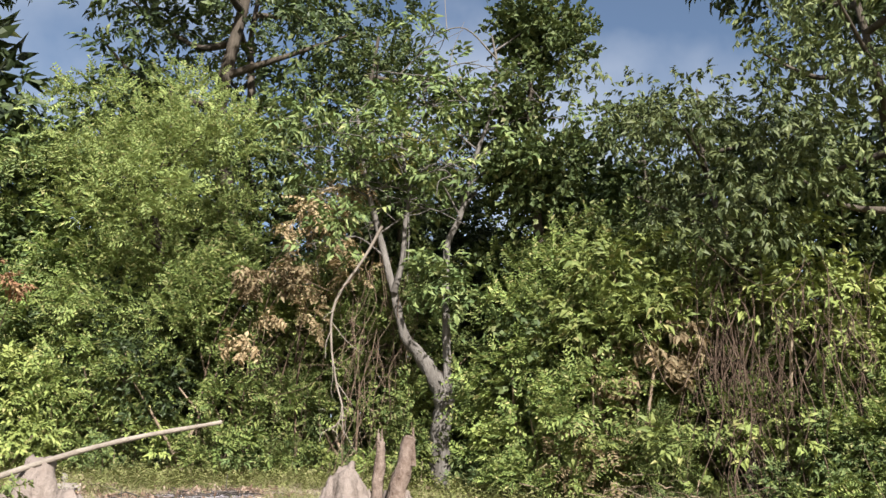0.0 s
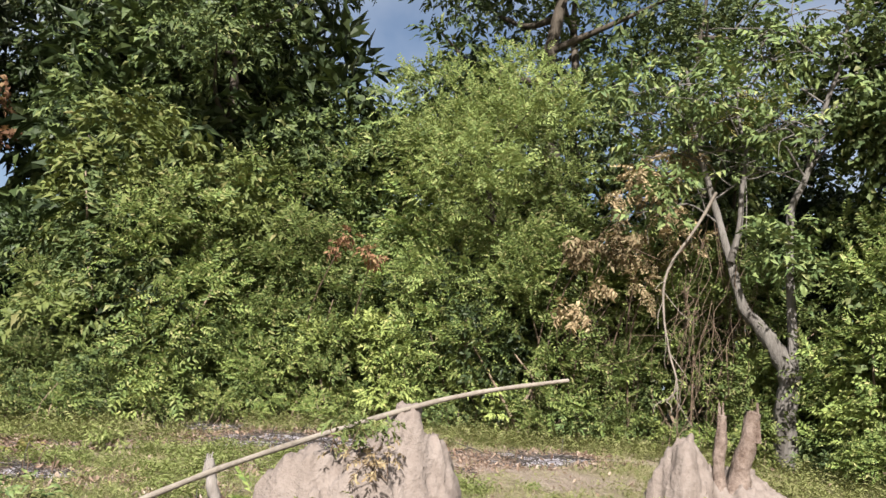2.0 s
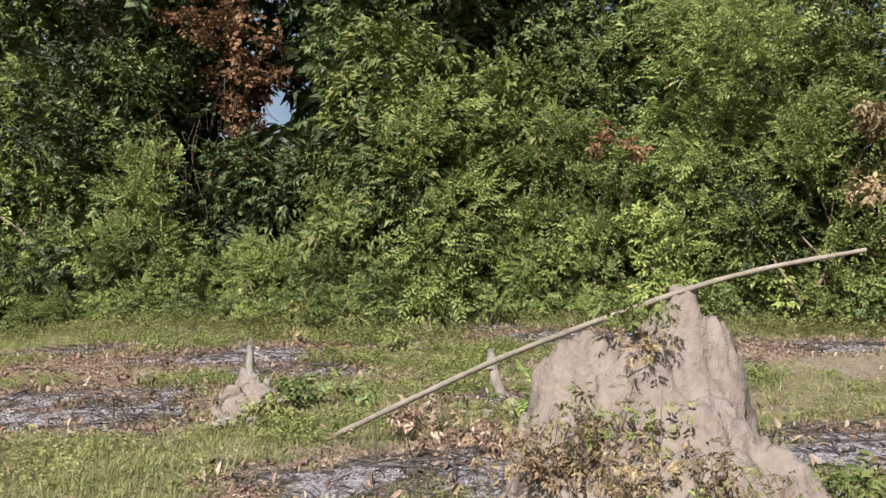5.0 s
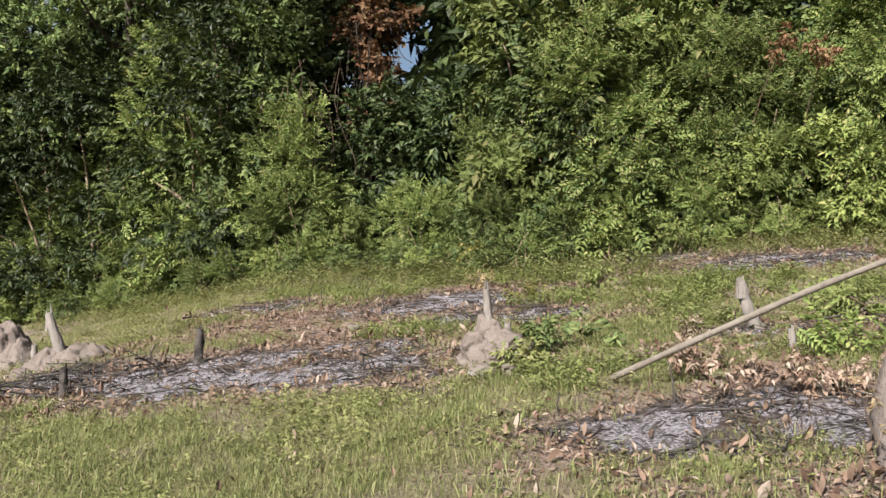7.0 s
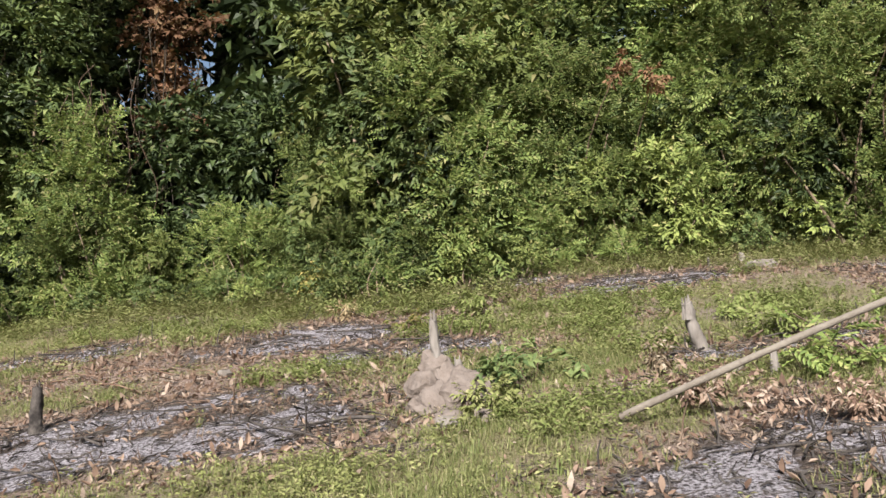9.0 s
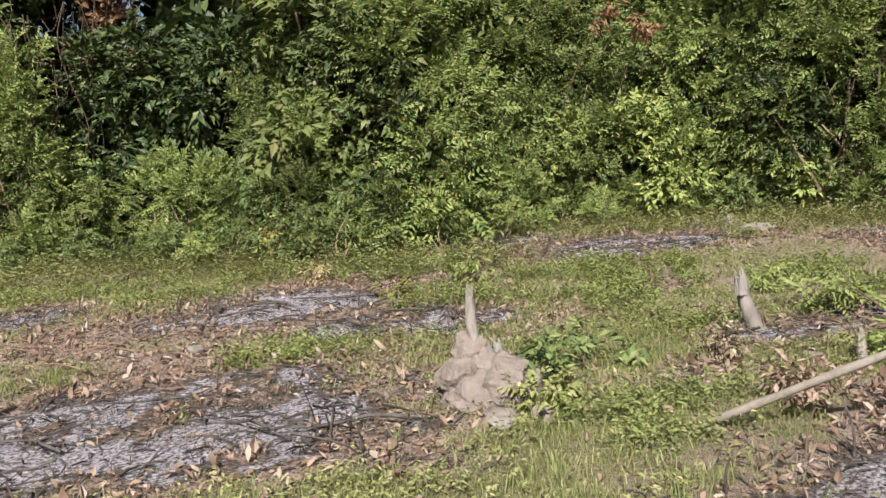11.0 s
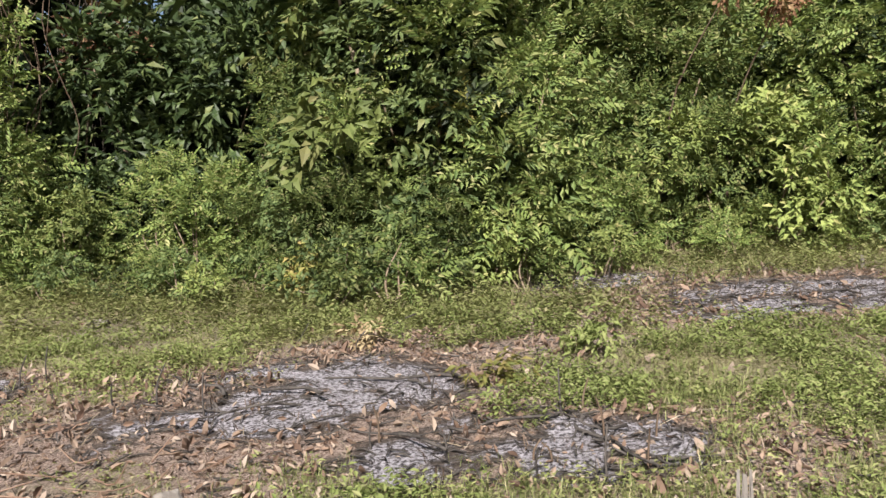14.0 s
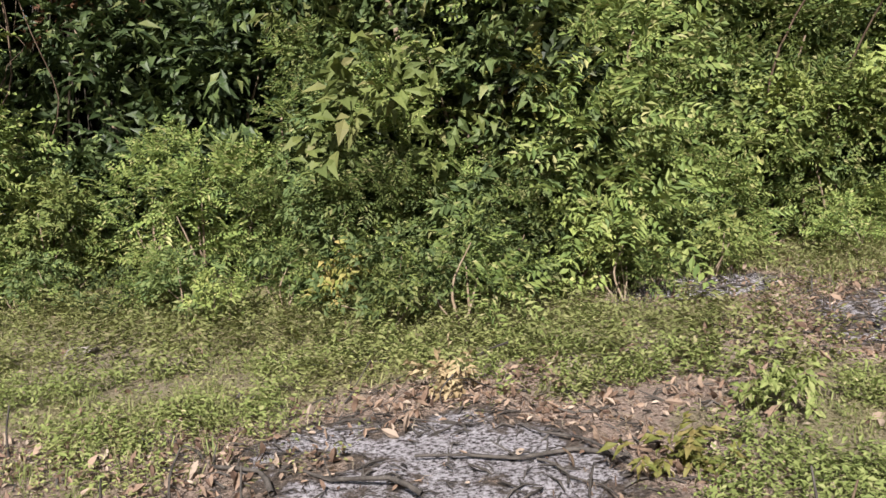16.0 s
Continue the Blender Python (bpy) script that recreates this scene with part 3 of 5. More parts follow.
for x, y in along(0.95, 1.3, 0.3):
    if not hollow(x, y):
        low = y > 14.4 and abs(x + 0.81 + 0.1 * y) < 1.5
        thickets.put(x, y, rng.uniform(0, 6.3), rng.uniform(0.75, 1.15) * (0.72 if low else 1.0), form=form_for(x, (0.4, 0.28, 0.1, 0.22), (0.3, 0.4, 0.08, 0.22)))
for x, y in along(1.3, 2.3, 0.3):
    if not hollow(x, y, 0.8) and not gap_line(x, y):
        giants.put(x, y, rng.uniform(0, 6.3), rng.uniform(0.75, 1.02), form=form_for(x, (0.35, 0.15, 0.5), (0.45, 0.4, 0.15)))
for x, y in along(0.9, 1.75, 0.3):
    if -0.6 < x < 7.2 and not hollow(x, y):
        thickets.put(x, y, rng.uniform(0, 6.3), rng.uniform(1.1, 1.5), form=int(rng.choice(4, p=(0.5, 0.3, 0.15, 0.05))))
for x, y in along(1.15, 1.5, 0.3):
    if x < -4.6 and not hollow(x, y):
        giants.put(x, y, rng.uniform(0, 6.3), rng.uniform(1.15, 1.5), form=int(rng.choice(3, p=(0.6, 0.3, 0.1))))
for x, y in along(2.1, 3.8, 0.35):
    if not gap_line(x, y):
        giants.put(x, y, rng.uniform(0, 6.3), rng.uniform(1.05, 1.3), form=form_for(x, (0.3, 0.5, 0.2), (0.35, 0.6, 0.05)))
# rows that block the sky and fill the thicket's gaps with shade-dark leaf
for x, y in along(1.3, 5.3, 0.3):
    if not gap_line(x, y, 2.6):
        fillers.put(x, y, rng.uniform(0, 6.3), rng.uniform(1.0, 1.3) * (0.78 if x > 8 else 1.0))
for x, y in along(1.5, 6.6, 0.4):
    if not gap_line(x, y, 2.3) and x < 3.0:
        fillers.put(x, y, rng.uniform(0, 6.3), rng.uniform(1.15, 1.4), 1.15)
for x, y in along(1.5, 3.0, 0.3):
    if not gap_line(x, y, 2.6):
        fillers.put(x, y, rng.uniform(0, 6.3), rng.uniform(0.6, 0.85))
# the bright feathery shrubs that lean out beside the leaning tree
for x, y, scale, form in [(9.35, 8.0, 0.95, 0), (9.5, 7.3, 1.1, 0), (9.85, 6.7, 1.05, 2), (10.5, 7.5, 1.3, 0), (10.1, 8.7, 1.2, 0), (11.0, 6.6, 1.2, 0), (7.2, 12.6, 1.25, 0), (6.2, 12.7, 1.1, 0)]:
    thickets.put(x, y, rng.uniform(0, 6.3), scale, form=form)
for x, y, scale, form in [(9.0, 7.3, 0.9, 0), (9.6, 6.3, 0.8, 3), (10.9, 4.3, 0.9, 2), (11.2, 3.4, 1.0, 0)]:
    bushes.put(x, y, rng.uniform(0, 6.3), scale, form=form)
for x, y, scale, form in [(3.9, 15.9, 1.3, 2), (4.9, 16.3, 1.35, 0), (3.2, 17.0, 1.35, 0), (2.2, 16.2, 1.2, 2), (5.6, 15.4, 1.2, 2)]:
    giants.put(x, y, rng.uniform(0, 6.3), scale, form=form)
# growth that closes the view below the gap in the tree line
for x, y, scale in [(-2.9, 17.0, 0.5), (-1.9, 16.6, 0.5), (-2.5, 18.2, 0.5), (-3.6, 17.6, 0.5), (-2.6, 20.0, 0.54), (-3.4, 21.5, 0.57), (-1.8, 21.5, 0.6), (-2.4, 23.5, 0.6), (-4.2, 23.5, 0.62), (-3.4, 25.8, 0.64)]:
    fillers.put(x, y, rng.uniform(0, 6.3), scale)
for x, y, scale, tall in [(-6.0, 25.6, 1.3, 1.2), (-0.6, 25.8, 1.3, 1.2), (-5.7, 21.0, 1.15, 1.2), (0.1, 20.6, 1.1, 1.2), (-0.1, 23.2, 1.2, 1.2), (-6.6, 23.6, 1.2, 1.2)]:
    fillers.put(x, y, rng.uniform(0, 6.3), scale, tall)

# taller trees behind the thicket: place, size, form
for x, y, scale, form in [(8.5, 15.4, 1.5, 0), (10.2, 12.4, 0.95, 2), (12.0, 7.5, 0.66, 1), (13.4, 3.6, 1.0, 0), (0.4, 17.6, 1.12, 2), (1.7, 17.3, 1.1, 2), (0.3, 18.8, 1.05, 2), (0.7, 21.0, 1.2, 0), (9.6, 16.4, 1.35, 2),
                          (-5.6, 19.6, 1.15, 1), (-6.6, 24.5, 1.35, 1), (-7.4, 19.4, 1.1, 0), (-9.6, 20.4, 1.15, 2), (-12.4, 20.4, 1.1, 1), (-10.9, 22.6, 1.4, 1), (-14.6, 20.0, 1.2, 2), (-8.2, 22.2, 1.45, 2), (-16.6, 19.0, 1.2, 1), (-13.0, 23.0, 1.5, 0), (-7.0, 21.6, 1.4, 1), (-3.4, 27.2, 1.5, 0), (-2.4, 29.6, 1.5, 0), (-6.8, 27.4, 1.3, 0), (0.4, 26.8, 1.3, 0), (13.0, 0.8, 1.0, 1), (7.0, 16.6, 0.9, 2)]:
    talls.put(x, y, rng.uniform(0, 6.3), scale, form=form)


def land_point(x, y, h):
    return np.array([x, y, land(x, y) + h])


def feathery_tree():
    """The bright round-headed tree that stands clear against the sky."""
    ob = tree(51, 6.9, 0.2, 1.3, 117, 0.55, 30, "feather", 0.33, OLIVE, "bright green feathery tree with a rounded crown", 0.1)
    ob.matrix_basis = pose(6.0, 13.5, land(6.0, 13.5), 0, 0, 40)


feathery_tree()


def glossy_tree():
    """The tree with long drooping leaves, close by on the forest's flank."""
    ob = tree(52, 8.4, 0.48, 1.9, 81, 0.5, 20, "hang", 0.25, LONGLEAF, "tall tree with long drooping glossy leaves", 0.15, droop=0.4)
    ob.matrix_basis = pose(11.9, 3.5, land(11.9, 3.5), 0, 0, 10)
    ob = tree(53, 6.5, 0.45, 1.5, 72, 0.5, 20, "hang", 0.25, LONGLEAF, "smaller tree with drooping leaves over brown vines", 0.1, droop=0.4)
    ob.matrix_basis = pose(11.0, 5.7, land(11.0, 5.7), 0, 0, 80)


glossy_tree()


def climber_column():
    """A slim tree so wrapped in climbers that it stands as a leafy column."""
    ob = tree(54, 9.6, 0.1, 0.5, 90, 0.46, 26, "ivy", 0.3, BROAD, "slim tall tree wrapped in a column of climbers", 0.12)
    ob.matrix_basis = pose(10.25, 8.1, land(10.25, 8.1), 0, 0, 30)


climber_column()


def bent_tree():
    """The pale leaning tree at the clearing's edge: one twisted foot, three rising stems, thin leaf and bare grey twigs."""
    rng = np.random.default_rng(61)
    base = np.array([8.72, 9.25])
    side, away = np.array([0.733, -0.68]), np.array([0.68, 0.733])
    z0 = land(*base)

    def at(r, h, depth=0.0):
        p = base + side * r + away * depth
        return np.array([p[0], p[1], z0 + h])
    ob = thing("tree", "pale grey leaning tree with twisted trunk and thin crown", "tree")
    foot = smooth_path([at(0.05, -0.15), at(0, 0.05), at(-0.08, 0.6), at(0.01, 1.18), at(-0.16, 1.6), at(-0.41, 1.98), at(-0.62, 2.23), at(-0.8, 2.9, 0.1), at(-1.02, 3.7, 0.1), at(-1.2, 4.35), at(-1.33, 4.87), at(-1.5, 6.0)], 4)
    b = Build()
    tube(b, foot, np.interp(np.arange(len(foot)), [0, 4, 14, 24, len(foot)], [0.25, 0.16, 0.145, 0.07, 0.022]), 12, 0.2, rng)
    part("trunk", b, BARK, ob, smooth=True)
    second = smooth_path([at(0.05, 0.95), at(0.05, 1.4), at(0.03, 2.02), at(0, 3.07), at(0.03, 3.7), at(0.22, 4.16), at(0.35, 4.68), at(0.5, 5.3), at(0.72, 6.0), at(0.82, 6.8), at(0.74, 7.4)], 4)
    b = Build()
    tube(b, second, np.linspace(0.075, 0.018, len(second)), 8, 0.1, rng)
    part("trunk", b, BARK, ob, "slim second stem", smooth=True)
    third = smooth_path([at(-0.8, 2.9), at(-0.68, 3.42), at(-0.65, 4.05), at(-0.6, 4.6), at(-0.74, 5.4), at(-0.6, 6.4)], 4)
    b = Build()
    tube(b, third, np.linspace(0.055, 0.016, len(third)), 7, 0.1, rng)
    part("trunk", b, BARK, ob, smooth=True)
    c, r = [], []
    for path, n, lo in ((foot, 9, 0.72), (second, 14, 0.5), (third, 6, 0.6)):
        for i in range(n):
            s = path[int((lo + (1 - lo) * i / n) * (len(path) - 1))]
            a = rng.uniform(-1.2, 1.2) + (0 if i % 2 else math.pi)
            reach = rng.uniform(0.8, 1.9)
            w = side * math.cos(a) * reach + away * math.sin(a) * reach * 0.6
            tip = s + np.array([w[0], w[1], rng.uniform(-0.2, 0.9)])
            mid = (s + tip) / 2 + np.array([0, 0, rng.uniform(0.1, 0.35)])
            lp = smooth_path([s, mid, tip], 5)
            b = Build()
            tube(b, lp, np.linspace(0.018, 0.006, len(lp)), 5)
            for _ in range(5):
                q = lp[rng.integers(2, len(lp))]
                e = q + rng.normal(size=3) * np.array([0.45, 0.45, 0.35])
                tp = smooth_path([q, (q + e) / 2 + rng.normal(size=3) * 0.06, e], 3)
                tube(b, tp, np.linspace(0.011, 0.004, len(tp)), 4)
            part("bough", b, BARK, ob, "bare grey twigs", smooth=True)
            if i % 4 != 1:
                c += [tip + rng.normal(size=3) * 0.2, mid + rng.normal(size=3) * 0.3]
                r += [0.4, 0.35]
    for h, q in ((2.8, -0.15), (2.75, 0.25), (3.0, -0.35), (3.2, 0.1), (2.5, 0.45)):
        c.append(at(q, h, -0.45))
        r.append(0.35)
    b = Build()
    foliage(b, c, r, 19, "broad", 0.3, rng)
    part("crown", b, BROAD, ob, "thin green crown")


bent_tree()


def curtain(centre, width, depth, top, count, mat, label, seed, low=0.0, radius=0.005):
    """Hanging vines: many thin wavering strands, some looped across."""
    rng = np.random.default_rng(seed)
    ob = thing("hanging_vines", label, "vines", "curtains of dry vines")
    for i in range(count):
        a = rng.uniform(0, 6.28)
        q = math.sqrt(rng.random())
        x, y = centre[0] + math.cos(a) * q * width, centre[1] + math.sin(a) * q * depth
        h1, h0 = top * rng.uniform(0.55, 1.05), low + rng.uniform(0, 0.5) * top * (rng.random() < 0.6)
        k = 7
        hh = np.linspace(h1, h0, k)
        pts = np.stack([x + np.cumsum(rng.normal(0, 0.13, k)), y + np.cumsum(rng.normal(0, 0.1, k)), land(x, y) + hh], -1)
        if i % 3 == 0:
            e = pts[0] + np.array([rng.normal(0, width), rng.normal(0, depth * 0.7), rng.uniform(-1.2, 0.2)])
            m = (pts[0] + e) / 2 - np.array([0, 0, rng.uniform(0.2, 0.9)])
            pts = np.array([pts[0], m, e])
        p = smooth_path(pts, 3)
        b = Build()
        tube(b, p, np.full(len(p), radius * rng.uniform(0.5, 1.6)), 3, closed=False)
        part("strand", b, mat, ob, smooth=True)
    return ob


curtain((10.75, 5.6), 0.8, 0.6, 3.4, 150, SHADEVINE, "curtain of dry brown vines hanging under the drooping tree", 71)
curtain((11.2, 4.5), 0.6, 0.6, 3.2, 70, SHADEVINE, "tangle of dry brown vines beside the glossy tree", 72)
curtain((8.2, 10.3), 0.8, 0.5, 3.4, 60, VINE, "brown lianas hanging about the leaning tree", 73)
curtain((7.3, 11.9), 0.6, 0.3, 2.8, 30, VINE, "dry vines under withered foliage", 74)
curtain((-4.6, 16.6), 0.55, 0.35, 3.9, 26, VINE, "pale bare stems of a dead bush", 75, radius=0.008)
curtain((-3.9, 18.8), 0.45, 0.4, 6.0, 36, DARKBARK, "dark lianas climbing towards rust-coloured leaves", 76, radius=0.009)


def withered(x, y, h, radius, clumps, mat, kind, size, label, seed, drop=0.3):
    """A hanging branch of dead leaves: its bough and its foliage."""
    rng = np.random.default_rng(seed)
    ob = thing("branch", label, "branch", "single branches in the forest edge")
    p = land_point(x, y, h)
    c = p + rng.normal(size=(clumps, 3)) * radius * np.array([0.6, 0.5, 0.6])
    b = Build()
    foliage(b, c, np.full(clumps, radius * 0.45), 15, kind, size, rng, droop=drop)
    part("foliage", b, mat, ob)
    b = Build()
    path = smooth_path([land_point(x + 0.1, y + 1.2, 0.0), land_point(x + rng.normal(0, 0.2), y + 1.0, h * 0.55), p + np.array([0, 0.1, radius * 0.4])], 5)
    tube(b, path, np.linspace(0.02, 0.006, len(path)), 5)
    part("bough", b, VINE, ob, smooth=True)


for x, y, h, radius, n, kind, seed in [(6.8, 10.9, 3.15, 0.4, 5, "broad", 81), (7.3, 10.7, 2.7, 0.32, 4, "feather", 82), (6.3, 11.3, 2.9, 0.34, 4, "broad", 101), (7.0, 10.8, 3.7, 0.35, 4, "feather", 102), (6.5, 11.1, 2.3, 0.28, 3, "broad", 103), (7.6, 10.4, 3.3, 0.3, 3, "feather", 104)]:
    withered(x, y, h, radius, n, DEAD, kind, 0.22, "spray of withered tan leaves over the thicket", seed, 0.6)
withered(7.5, 10.6, 4.2, 0.5, 10, DEAD, "feather", 0.32, "drooping withered brown fronds", 83, 0.8)
withered(8.4, 9.9, 5.5, 0.3, 7, AMBER, "feather", 0.3, "yellowing fronds high in the leaning tree", 84)
withered(-3.5, 18.8, 5.4, 0.55, 9, RED, "ivy", 0.28, "branch of rust-red dead leaves high in the forest edge", 85)
withered(-3.95, 18.8, 4.9, 0.45, 7, RED, "ivy", 0.28, "branch of rust-red dead leaves", 86)
withered(-3.65, 18.7, 4.2, 0.3, 4, RED, "ivy", 0.28, "rust-red dead leaves beside the gap", 96)
withered(-3.8, 18.5, 3.3, 0.55, 7, RED, "ivy", 0.26, "scattered rust-brown dead leaves on vines", 87)
withered(-4.3, 18.8, 6.6, 0.8, 10, RED, "ivy", 0.28, "rust-brown dead leaves high on a climber", 97)
# leaf masses that close the sky above the gap, in the shade-darkened colour
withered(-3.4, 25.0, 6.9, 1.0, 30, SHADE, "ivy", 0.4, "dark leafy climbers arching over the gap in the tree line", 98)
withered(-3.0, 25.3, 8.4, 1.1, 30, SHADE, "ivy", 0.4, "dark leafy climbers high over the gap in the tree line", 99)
withered(3.2, 13.35, 3.0, 0.2, 2, RED, "broad", 0.2, "small rust-red spray of young leaves", 88)
withered(3.7, 13.2, 2.72, 0.2, 2, RED, "broad", 0.2, "small rust-red spray of leaves", 89)
withered(0.12, 13.9, 1.75, 0.26, 3, AMBER, "feather", 0.28, "spray of amber-coloured young fronds", 90)
withered(-0.95, 19.0, 3.4, 0.35, 5, RED, "ivy", 0.24, "sprig of brown dead leaves", 91)
withered(-1.35, 13.6, 0.3, 0.15, 3, AMBER, "broad", 0.16, "orange-tinted low sprig at the thicket's foot", 92)
withered(9.2, 6.8, 0.4, 0.6, 10, DEAD, "feather", 0.26, "heap of dry brown fronds at the thicket's foot", 93)
withered(9.6, 6.9, 1.5, 0.4, 7, DEAD, "hang", 0.22, "tan withered leaves in the green thicket", 94, 0.7)
withered(10.1, 6.0, 1.9, 0.35, 6, DEAD, "hang", 0.22, "tan withered leaves beside brown vines", 95, 0.7)


# ---- clay mounds, stumps and the pole ----
def clay_mound(name, lobes, box, label, seed, step=0.02):
    """A wind-worn clay mound: steep lobes rising out of a skirt. A lobe: x, y, height, flat radius, width of its flank, power."""
    rng = np.random.default_rng(seed)
    x0, x1, y0, y1 = box
    ax, ay = np.arange(x0, x1, step), np.arange(y0, y1, step)
    mx, my = np.meshgrid(ax, ay, indexing="ij")
    qx, qy = mx + (fbm(mx, my, 5.0, seed) - 0.5) * 0.24, my + (fbm(mx, my, 5.0, seed + 1) - 0.5) * 0.24
    h = np.full(mx.shape, -0.12)
    for cx, cy, top, flat, flank, power in lobes:
        ang = np.arctan2(qy - cy, qx - cx)
        flute = 1 + 0.05 * np.sin(ang * 5 + cx * 9) + 0.03 * np.sin(ang * 11 + 2)
        d = np.clip((np.hypot(qx - cx, qy - cy) - flat) / (flank * flute), 0, 1)
        h = np.maximum(h, top * (1 - d) ** power - 0.12 * d)
    h = h + (fbm(mx, my, 9.0, seed + 2) - 0.5) * 0.16 * np.clip(h * 4, 0, 1) + (fbm(mx, my, 30.0, seed + 3) - 0.5) * 0.03
    p = np.stack([mx, my, rise(mx, my) + h], -1)
    n = np.cross(np.gradient(p, axis=0), np.gradient(p, axis=1))
    n /= np.linalg.norm(n, axis=-1)[..., None] + 1e-9
    shift = np.zeros(mx.shape)
    for i in range(len(ax)):
        for j in range(len(ay)):
            if h[i, j] > 0.0:
                v = Vector(p[i, j])
                d = noise.voronoi(v * 8.5 + noise.turbulence_vector(v * 5, 2, False) * 0.35)[0]
                crack = min(1.0, (d[1] - d[0]) * 5.0) - 0.75
                shift[i, j] = 0.016 * crack + 0.034 * noise.noise(v * 5.0) + 0.02 * noise.noise(v * 14.0) + 0.014 * noise.noise(v * 36.0)
    p = p + n * (shift * np.clip(h * 6, 0, 1))[..., None]
    b = Build()
    k = np.arange(len(ax) - 1)[:, None] * len(ay) + np.arange(len(ay) - 1)[None]
    b.add(p.reshape(-1, 3), np.stack([k, k + len(ay), k + len(ay) + 1, k + 1], -1).reshape(-1, 4))
    return tagged(new(name, b.mesh(name, CLAY, True)), label, "mound")


clay_mound("clay_mound", [(1.55, 4.6, 1.14, 0.06, 0.27, 0.45), (1.68, 4.58, 1.0, 0.08, 0.24, 0.4), (1.08, 4.62, 0.9, 0.1, 0.24, 0.4), (1.32, 4.52, 0.88, 0.1, 0.34, 0.55),
                          (1.52, 4.35, 0.62, 0.16, 0.52, 0.8), (1.82, 4.25, 0.4, 0.1, 0.45, 0.85), (0.95, 4.5, 0.35, 0.1, 0.26, 0.9), (1.75, 4.0, 0.25, 0.12, 0.45, 1.0)],
           (0.4, 2.6, 3.4, 5.2), "pale sandy termite mound with fluted weathered sides", 21)
clay_mound("clay_mound", [(5.52, 7.34, 0.66, 0.05, 0.27, 0.4), (5.77, 7.34, 0.36, 0.1, 0.25, 0.7), (6.2, 7.3, 0.3, 0.15, 0.5, 0.8)],
           (4.9, 7.0, 6.8, 8.1), "rounded grey clay mound beside two stumps", 31)
clay_mound("clay_mound", [(-1.21, 7.14, 0.17, 0.07, 0.16, 0.45), (-0.96, 7.16, 0.2, 0.09, 0.18, 0.45), (-1.07, 7.3, 0.27, 0.05, 0.16, 0.5), (-1.16, 6.8, 0.07, 0.06, 0.2, 0.7)],
           (-1.9, -0.5, 6.3, 7.8), "small cracked mound of pale clay about a stump", 41, 0.018)
clay_mound("clay_mound", [(-5.85, 9.25, 0.22, 0.12, 0.4, 0.8), (-5.45, 9.15, 0.2, 0.1, 0.35, 0.8)], (-6.7, -4.8, 8.5, 9.9), "low mound of pale clay about a stump", 51)
clay_mound("clay_mound", [(-7.4, 10.9, 0.56, 0.08, 0.36, 0.7), (-7.75, 10.8, 0.5, 0.06, 0.34, 0.6), (-7.1, 10.7, 0.3, 0.05, 0.28, 0.7)], (-8.5, -6.6, 10.1, 11.6), "crumbling pale clay mound near the thicket", 61)


def stump(x, y, height, radius, mat, label, seed, lean=(0.0, 0.0), sides=9, base=0.0):
    """A broken stump: lumpy body and a splintered top."""
    rng = np.random.default_rng(seed)
    ob = thing("stump", label, "stump", "stumps in the clearing")
    foot = land_point(x, y, base - 0.06)
    pts = [foot + np.array([lean[0] * s + rng.normal(0, 0.12 * radius), lean[1] * s + rng.normal(0, 0.1 * radius), height * s]) for s in np.linspace(0, 1, 7)]
    p = smooth_path(pts, 2)
    b = Build()
    tube(b, p, radius * np.interp(np.linspace(0, 1, len(p)), [0, 0.12, 0.35, 0.6, 1], [1.6, 1.25, 1.0, 0.92, 0.72]), 14, 0.2, rng)
    part("body", b, mat, ob, smooth=True)
    b = Build()
    for i in range(8):
        a = i * 0.785 + rng.uniform(-0.3, 0.3)
        q = p[-1] + np.array([math.cos(a), math.sin(a), 0]) * radius * 0.5
        tube(b, [q - [0, 0, 0.3 * height], q + [rng.normal(0, 0.1) * radius, rng.normal(0, 0.1) * radius, height * rng.uniform(-0.06, 0.16)]], [radius * 0.3, radius * 0.1], 5, 0.2, rng)
    part("splinters", b, mat, ob)
    return ob


stump(5.99, 7.17, 1.0, 0.1, PINKWOOD, "flaking pinkish stump leaning beside a clay mound", 1, (0.2, -0.08))
stump(5.83, 7.19, 0.95, 0.065, PINKWOOD, "slim flaking pinkish stump beside a clay mound", 2, (0.03, 0))
stump(1.04, 7.64, 0.42, 0.05, GREYWOOD, "grey leaning stump with a splintered top", 3, (-0.13, 0.0))
stump(-1.09, 7.3, 0.5, 0.034, GREYWOOD, "thin grey weathered stump rising from clay", 4, (-0.05, 0.0), base=0.1)
stump(-1.0, 7.3, 0.22, 0.035, GREYWOOD, "short split stump in a clay mound", 5, (0.03, 0.0), base=0.1)
stump(-5.64, 9.2, 0.62, 0.055, GREYWOOD, "grey stump leaning in a low clay mound", 6, (-0.16, 0))
stump(-6.5, 10.1, 0.3, 0.04, GREYWOOD, "short grey stump near a clay mound", 7)
stump(-3.8, 8.2, 0.36, 0.045, CHAR, "short charred stump in an ash bed", 8)
stump(3.84, 12.27, 0.17, 0.022, GREYWOOD, "thin grey stump in a far ash bed", 9)
stump(4.5, 12.5, 0.16, 0.045, GREYWOOD, "grey stump at the thicket's foot", 10)
stump(-4.6, 7.3, 0.3, 0.035, CHAR, "small charred stump in an ash bed", 11)
stump(1.0, 6.7, 0.22, 0.03, GREYWOOD, "short cut stem near the pole", 12)

